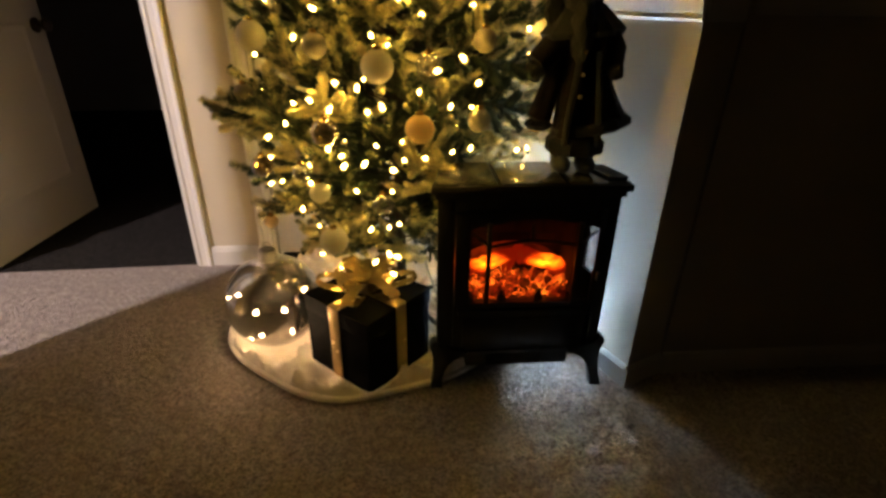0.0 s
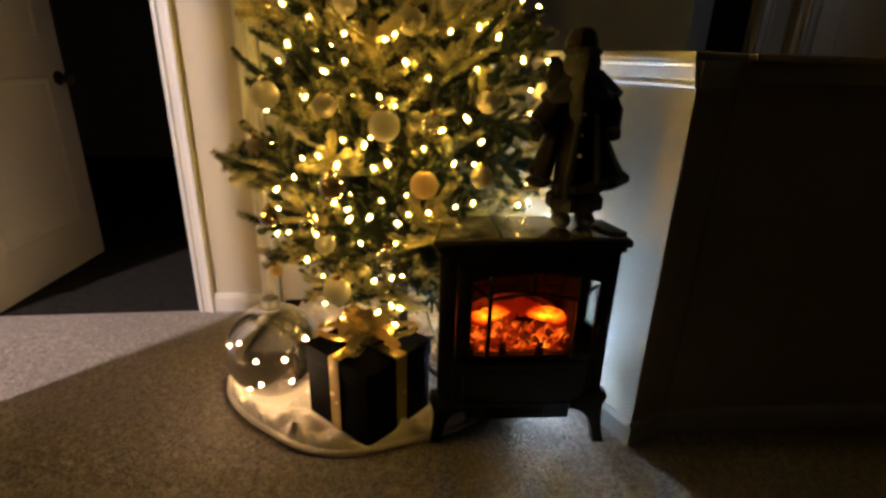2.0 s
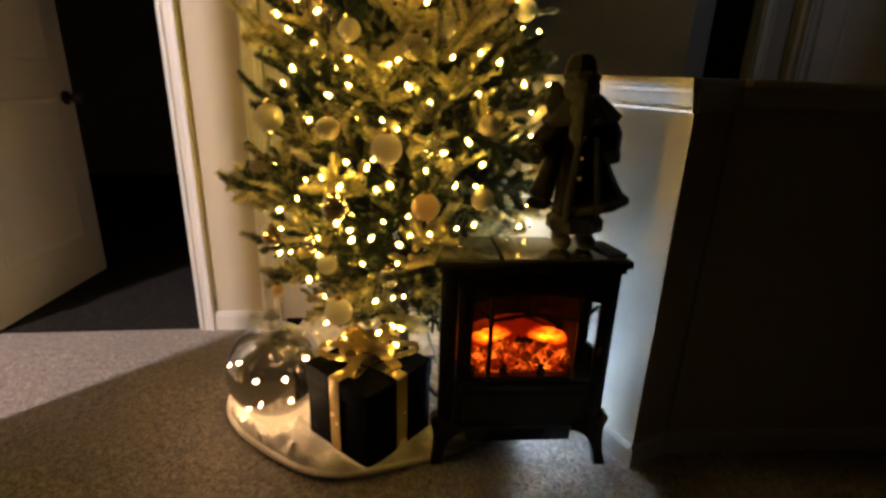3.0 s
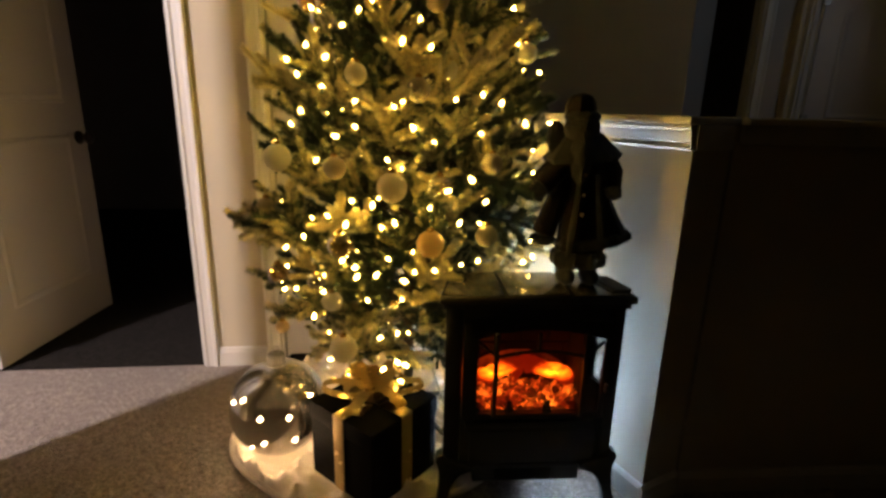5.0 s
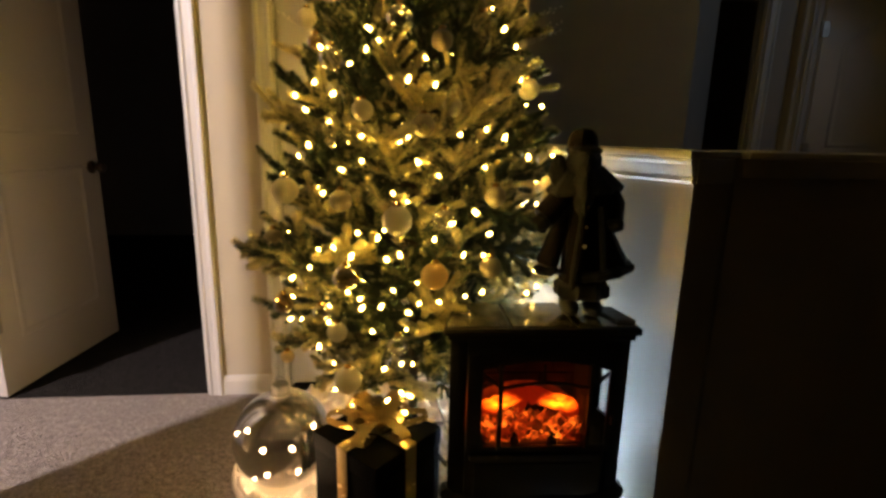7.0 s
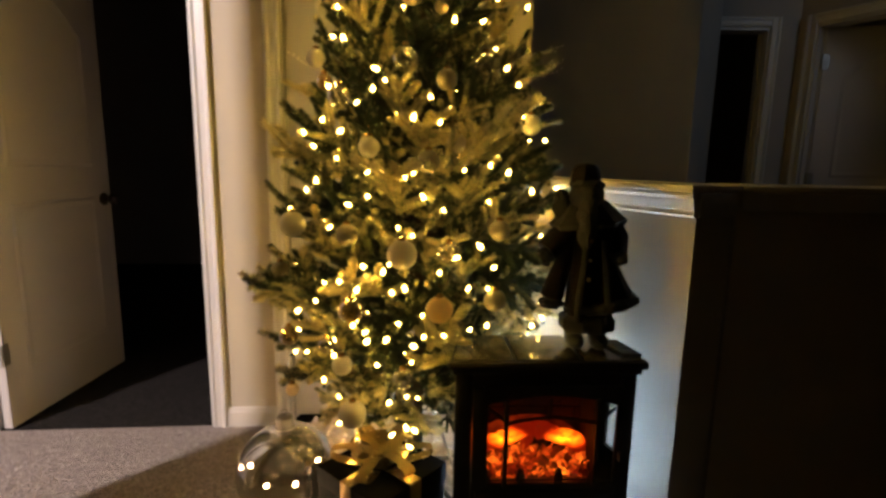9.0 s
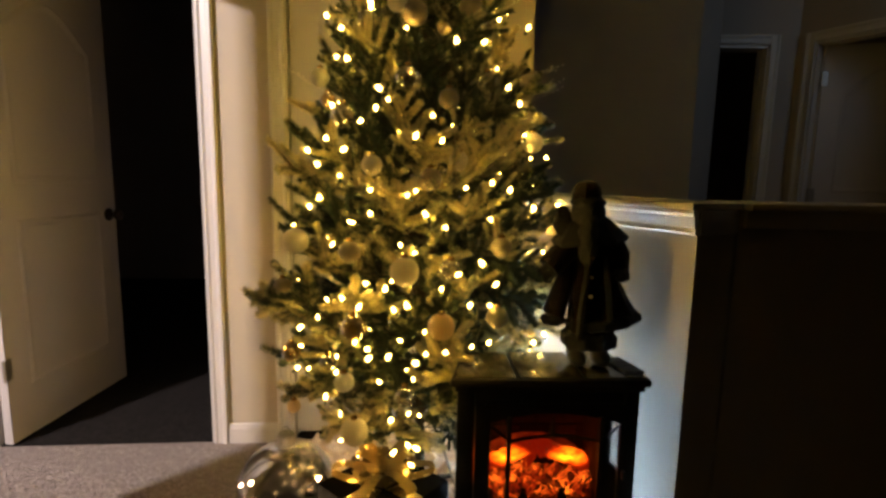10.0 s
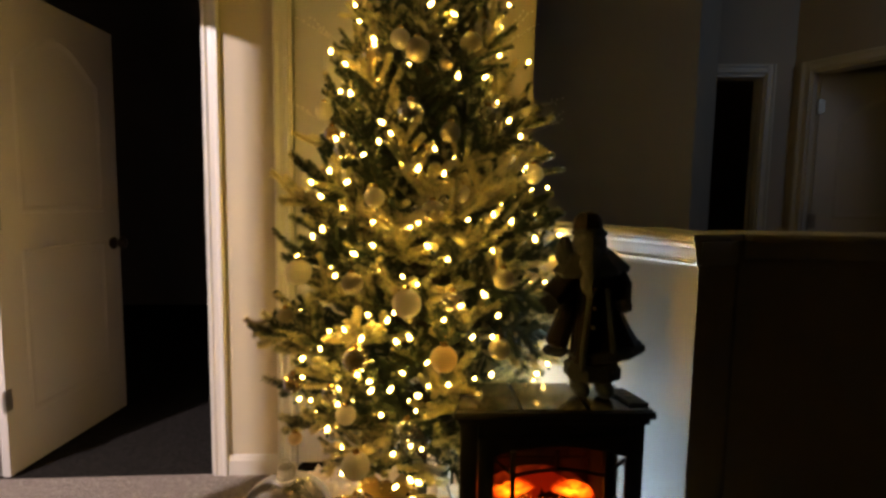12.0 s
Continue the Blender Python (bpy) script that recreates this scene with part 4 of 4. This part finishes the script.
def skirt_radius(a):
    return 0.486 + 0.010 * math.sin(3 * a + 0.6) + 0.010 * math.sin(7 * a + 1.0) + 0.030 * math.cos(a - radians(205)) ** 2


def rumple(x, y):
    """Height of the folds: ridged noise, pressed flat under the box and the big bauble."""
    n1 = noise.noise(Vector((x * 11.0, y * 11.0, 1.7)))
    n2 = noise.noise(Vector((x * 15.0 + n1, y * 15.0, 4.2)))
    h = 0.045 * max(0.0, n1 + 0.15) + 0.032 * (1 - min(abs(n2) * 2.0, 1)) ** 1.5
    n3 = noise.noise(Vector((x * 27.0 + 1.5 * n1, y * 27.0 + n2, 9.1)))
    h += 0.016 * (1 - min(abs(n3) * 2.6, 1)) ** 2
    u, v = (x + 0.18) * 0.616 + (y - 1.36) * 0.788, -(x + 0.18) * 0.788 + (y - 1.36) * 0.616
    press = min(max(abs(u), abs(v)) / 0.145, math.hypot(x + 0.50, y - 1.445) / 0.10)
    return h * max(0.0, min(1.0, (press - 0.95) * 3.5))


K = 60
for q in range(K + 1):
    k = 0.05 + 0.95 * q / K
    ring = []
    for i in range(seg):
        a = 2 * math.pi * i / seg
        r = skirt_radius(a) * k
        x, y = SK.x + r * math.cos(a), SK.y + r * math.sin(a)
        edge = max(0.0, 1 - ((k - 0.97) / 0.03) ** 2) if k > 0.97 else 1.0
        ring.append(bm.verts.new((x, y, 0.003 + edge * (0.004 + rumple(x, y) + 0.012 * max(0.0, (k - 0.88) / 0.12)))))
    rings.append(ring)
for p, q in zip(rings, rings[1:]):
    for i in range(seg):
        bm.faces.new((p[i], p[(i + 1) % seg], q[(i + 1) % seg], q[i]))
bm.faces.new(rings[0])
skirt = empty("tree_skirt", Matrix.Identity(4), "rumpled ivory plush tree skirt with padded hem on the carpet", "tree skirt")
part("cloth", bm, SKIRT, skirt, angle=80)
bm = bmesh.new()
hem = []
for i in range(97):
    a = 2 * math.pi * i / 96
    r = skirt_radius(a) * 0.995
    hem.append((SK.x + r * math.cos(a), SK.y + r * math.sin(a), 0.012))
tube(bm, hem, 0.011, 8)
part("hem", bm, SKIRT, skirt, "padded ivory hem")

# ---- giant lit bauble on the floor ----
GB, GR = Vector((-0.500, 1.445, 0.159)), 0.151
giant = empty("giant_bauble", Matrix.Translation(GB), "giant smoked glass bauble with lights inside, on the tree skirt", "bauble")
bm = bmesh.new()
n = 28
lathe(bm, [(max(GR * math.sin(math.pi * i / n), 0.001), -GR * math.cos(math.pi * i / n)) for i in range(n + 1)], 48)
shell = part("shell", bm, SMOKED, giant, "thin smoked glass shell")
shell.visible_shadow = False
bm = bmesh.new()
lathe(bm, [(0.030, GR - 0.006), (0.031, GR + 0.002), (0.027, GR + 0.006), (0.026, GR + 0.030), (0.022, GR + 0.034)], 24, None, lambda t, h: 1 + 0.03 * math.cos(12 * t))
part("cap", bm, STEEL, giant, "silver metal cap")
bm = bmesh.new()
tube(bm, [(0.012 * math.cos(k * 0.52), 0, GR + 0.044 + 0.012 * math.sin(k * 0.52)) for k in range(13)], 0.0018, 6)
part("ring", bm, STEEL, giant)
rng = random.Random(8)
bm = bmesh.new()
bmesh.ops.create_uvsphere(bm, u_segments=12, v_segments=8, radius=0.0075)
DOT_ME = finish(bm, "bulb", BULB_SOFT)
for x, y, z in ((-0.129, -0.041, 0.030), (-0.075, -0.088, 0.070), (-0.012, -0.130, 0.035), (0.070, -0.115, 0.035), (0.112, -0.034, 0.062), (-0.004, -0.132, -0.046), (0.080, -0.102, -0.050), (-0.060, -0.090, -0.095)):
    d = new("bulb", DOT_ME)
    d.parent = giant
    d.location = (x, y, z)
bm = bmesh.new()
pts = [(0, 0, GR - 0.01)] + [(0.11 * math.cos(i * 0.7) * (1 - 0.02 * i), 0.11 * math.sin(i * 0.7) * (1 - 0.02 * i), 0.05 - 0.0085 * i) for i in range(20)]
tube(bm, pts, 0.0012, 4)
part("wire", bm, CORD, giant)

# ---- gift box ----
GIFT = pose(-0.180, 1.360, 0.008, 0, 0, 52)
gift = empty("gift_box", GIFT, "black gift box tied with a gold satin ribbon and bow", "gift box")
W, GH = 0.132, 0.245
part("box", box((-W, -W, 0), (W, W, GH - 0.05), 0.003), VELVET, gift)
part("lid", box((-W - 0.003, -W - 0.003, GH - 0.055), (W + 0.003, W + 0.003, GH), 0.004), VELVET, gift)
RW = 0.021
for ax in (0, 1):
    for sgn in (-1, 1):
        lo, hi = [0, 0, 0.004], [0, 0, GH]
        lo[ax], hi[ax] = sorted((sgn * (W + 0.0034), sgn * (W + 0.0058)))
        lo[1 - ax], hi[1 - ax] = -RW, RW
        part("ribbon", box(lo, hi, 0.0008), SATIN, gift, "gold satin ribbon")
    lo, hi = [0, 0, GH + 0.0005 + ax * 0.002], [0, 0, GH + 0.0025 + ax * 0.002]
    lo[ax], hi[ax] = -W - 0.0058, W + 0.0058
    lo[1 - ax], hi[1 - ax] = -RW, RW
    part("ribbon", box(lo, hi, 0.0008), SATIN, gift, "gold satin ribbon")
bow = part("bow_knot", box((-0.022, -0.020, GH + 0.004), (0.022, 0.020, GH + 0.032), 0.009), SATIN, gift, "gold satin bow")


for az, l, h in ((20, 0.15, 0.055), (75, 0.13, 0.07), (135, 0.15, 0.055), (205, 0.15, 0.045), (260, 0.14, 0.05), (318, 0.15, 0.045), (50, 0.09, 0.07), (165, 0.09, 0.07), (285, 0.08, 0.065), (110, 0.10, 0.075), (345, 0.10, 0.06)):
    a = radians(az)
    u = Vector((math.cos(a), math.sin(a), 0))
    flat = Vector((-u.y, u.x, 0))
    bm = bmesh.new()
    rows = []
    for i in range(15):
        f = i / 14
        th = 2 * math.pi * f
        rad, zz = l * 0.5 * (1 - math.cos(th)), h * 0.55 * math.sin(th)
        w = 0.018 * (0.5 + 0.5 * math.sin(math.pi * f) ** 0.5 if 0 < f < 1 else 0.5)
        c = u * rad + Vector((0, 0, GH + 0.022 + 0.4 * h * (rad / l) + zz * 0.8))
        rows.append((bm.verts.new(c - flat * w), bm.verts.new(c + flat * w)))
    for p, q in zip(rows, rows[1:]):
        bm.faces.new((p[0], p[1], q[1], q[0]))
    bmesh.ops.solidify(bm, geom=bm.faces[:], thickness=0.001)
    part("bow_loop", bm, SATIN, bow, angle=60)

# ---- robed figure on the stove ----
bm = bmesh.new()


def drape(a, z):
    return 1 + 0.05 * math.sin(7 * a + 3 * z) + 0.03 * math.sin(13 * a)


def blob(c, s, mat, seg=14, rough=0.06):
    r = bmesh.ops.create_icosphere(bm, subdivisions=3, radius=1.0)
    for v in r["verts"]:
        k = 1 + rough * noise.noise(v.co * 3.1 + Vector(c) * 20) + rough * 0.7 * noise.noise(v.co * 9.0 + Vector(c) * 7)
        v.co = Vector((c[0] + v.co.x * s[0] * k, c[1] + v.co.y * s[1] * k, c[2] + v.co.z * s[2] * k))
        for f in v.link_faces:
            f.material_index = mat


for x in (-0.028, 0.036):
    blob((x, -0.012, 0.022), (0.026, 0.042, 0.023), 3)
    tube(bm, [(x, 0.005, 0.02), (x, 0.005, 0.075)], [0.024, 0.028], 12, 3)
lathe(bm, [(0.060, 0.055), (0.072, 0.06), (0.074, 0.085), (0.066, 0.10), (0.064, 0.16), (0.062, 0.24), (0.064, 0.30), (0.05, 0.35), (0.03, 0.38)], 40, pose(0.004, 0, 0) @ Matrix.Diagonal((0.86, 0.72, 1, 1)), drape, 0)
lathe(bm, [(0.074, 0.052), (0.081, 0.06), (0.081, 0.085), (0.072, 0.094)], 40, pose(0.004, 0, 0) @ Matrix.Diagonal((0.88, 0.76, 1, 1)), lambda a, z: 1 + 0.06 * math.sin(9 * a) + 0.04 * math.sin(23 * a), 1)
# coat flaring to one side, sleeve hanging on the other
lathe(bm, [(0.088, 0.118), (0.090, 0.13), (0.074, 0.17), (0.060, 0.215), (0.056, 0.26), (0.058, 0.30), (0.04, 0.36)], 40, pose(0.064, 0.010, 0, 0, -10.5, 0) @ Matrix.Diagonal((1, 0.72, 1, 1)), drape, 0)
lathe(bm, [(0.086, 0.108), (0.098, 0.116), (0.098, 0.132), (0.086, 0.14)], 48, pose(0.064, 0.010, 0, 0, -10.5, 0) @ Matrix.Diagonal((1, 0.74, 1, 1)), lambda a, z: 1 + 0.04 * math.sin(11 * a) + 0.03 * math.sin(29 * a), 1)
tube(bm, [(0.045, 0.0, 0.345), (0.068, -0.010, 0.30), (0.066, -0.035, 0.262)], [0.030, 0.030, 0.022], 14, 0)
tube(bm, [(-0.040, 0.0, 0.338), (-0.082, -0.010, 0.300), (-0.116, -0.022, 0.266)], [0.030, 0.034, 0.032], 14, 0)
tube(bm, [(-0.050, 0.0, 0.29), (-0.074, 0.0, 0.21), (-0.092, 0.0, 0.14), (-0.092, 0.0, 0.118)], [0.018, 0.025, 0.031, 0.022], 14, 0)
blob((-0.094, 0.0, 0.122), (0.034, 0.027, 0.018), 1, rough=0.2)
blob((-0.080, 0.004, 0.385), (0.022, 0.020, 0.042), 1, rough=0.3)
for x, lean in ((-0.020, -0.012), (0.022, 0.022)):
    tube(bm, [(x, -0.050, 0.30), (x + lean * 0.5, -0.053, 0.22), (x + lean, -0.052, 0.14), (x + lean * 1.2, -0.050, 0.08)], [0.006, 0.008, 0.009, 0.007], 8, 1)
blob((0.068, -0.042, 0.256), (0.020, 0.022, 0.020), 1, rough=0.2)
blob((-0.122, -0.034, 0.254), (0.024, 0.022, 0.024), 1, rough=0.25)
lathe(bm, [(0.092, 0.318), (0.098, 0.330), (0.072, 0.358), (0.05, 0.383), (0.03, 0.395)], 36, pose(0.020, 0.005, 0.012, 0, -5, 0) @ Matrix.Diagonal((1, 0.72, 1, 1)), lambda a, z: 1 + 0.09 * math.sin(5 * a + 1.2) + 0.04 * math.sin(17 * a), 1)
blob((-0.018, -0.01, 0.412), (0.043, 0.042, 0.047), 2, rough=0.12)
blob((-0.022, -0.045, 0.345), (0.026, 0.024, 0.070), 2, rough=0.25)
blob((-0.018, -0.005, 0.440), (0.045, 0.044, 0.018), 1, rough=0.2)
lathe(bm, [(0.038, 0.445), (0.038, 0.46), (0.033, 0.478), (0.024, 0.49), (0.006, 0.495)], 20, pose(-0.022, 0, 0), drape, 0)
for z in (0.30, 0.25, 0.20):
    blob((-0.012, -0.062, z), (0.005, 0.004, 0.005), 4)
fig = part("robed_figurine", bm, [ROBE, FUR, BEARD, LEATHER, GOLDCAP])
fig.matrix_world = STOVE @ pose(0.116, 0.105, H + 0.001, 0, 0, -4)
tagged(fig, "bearded figurine in a fur-trimmed robe and hat on the stove, its shade put into near-black colours", "figurine")
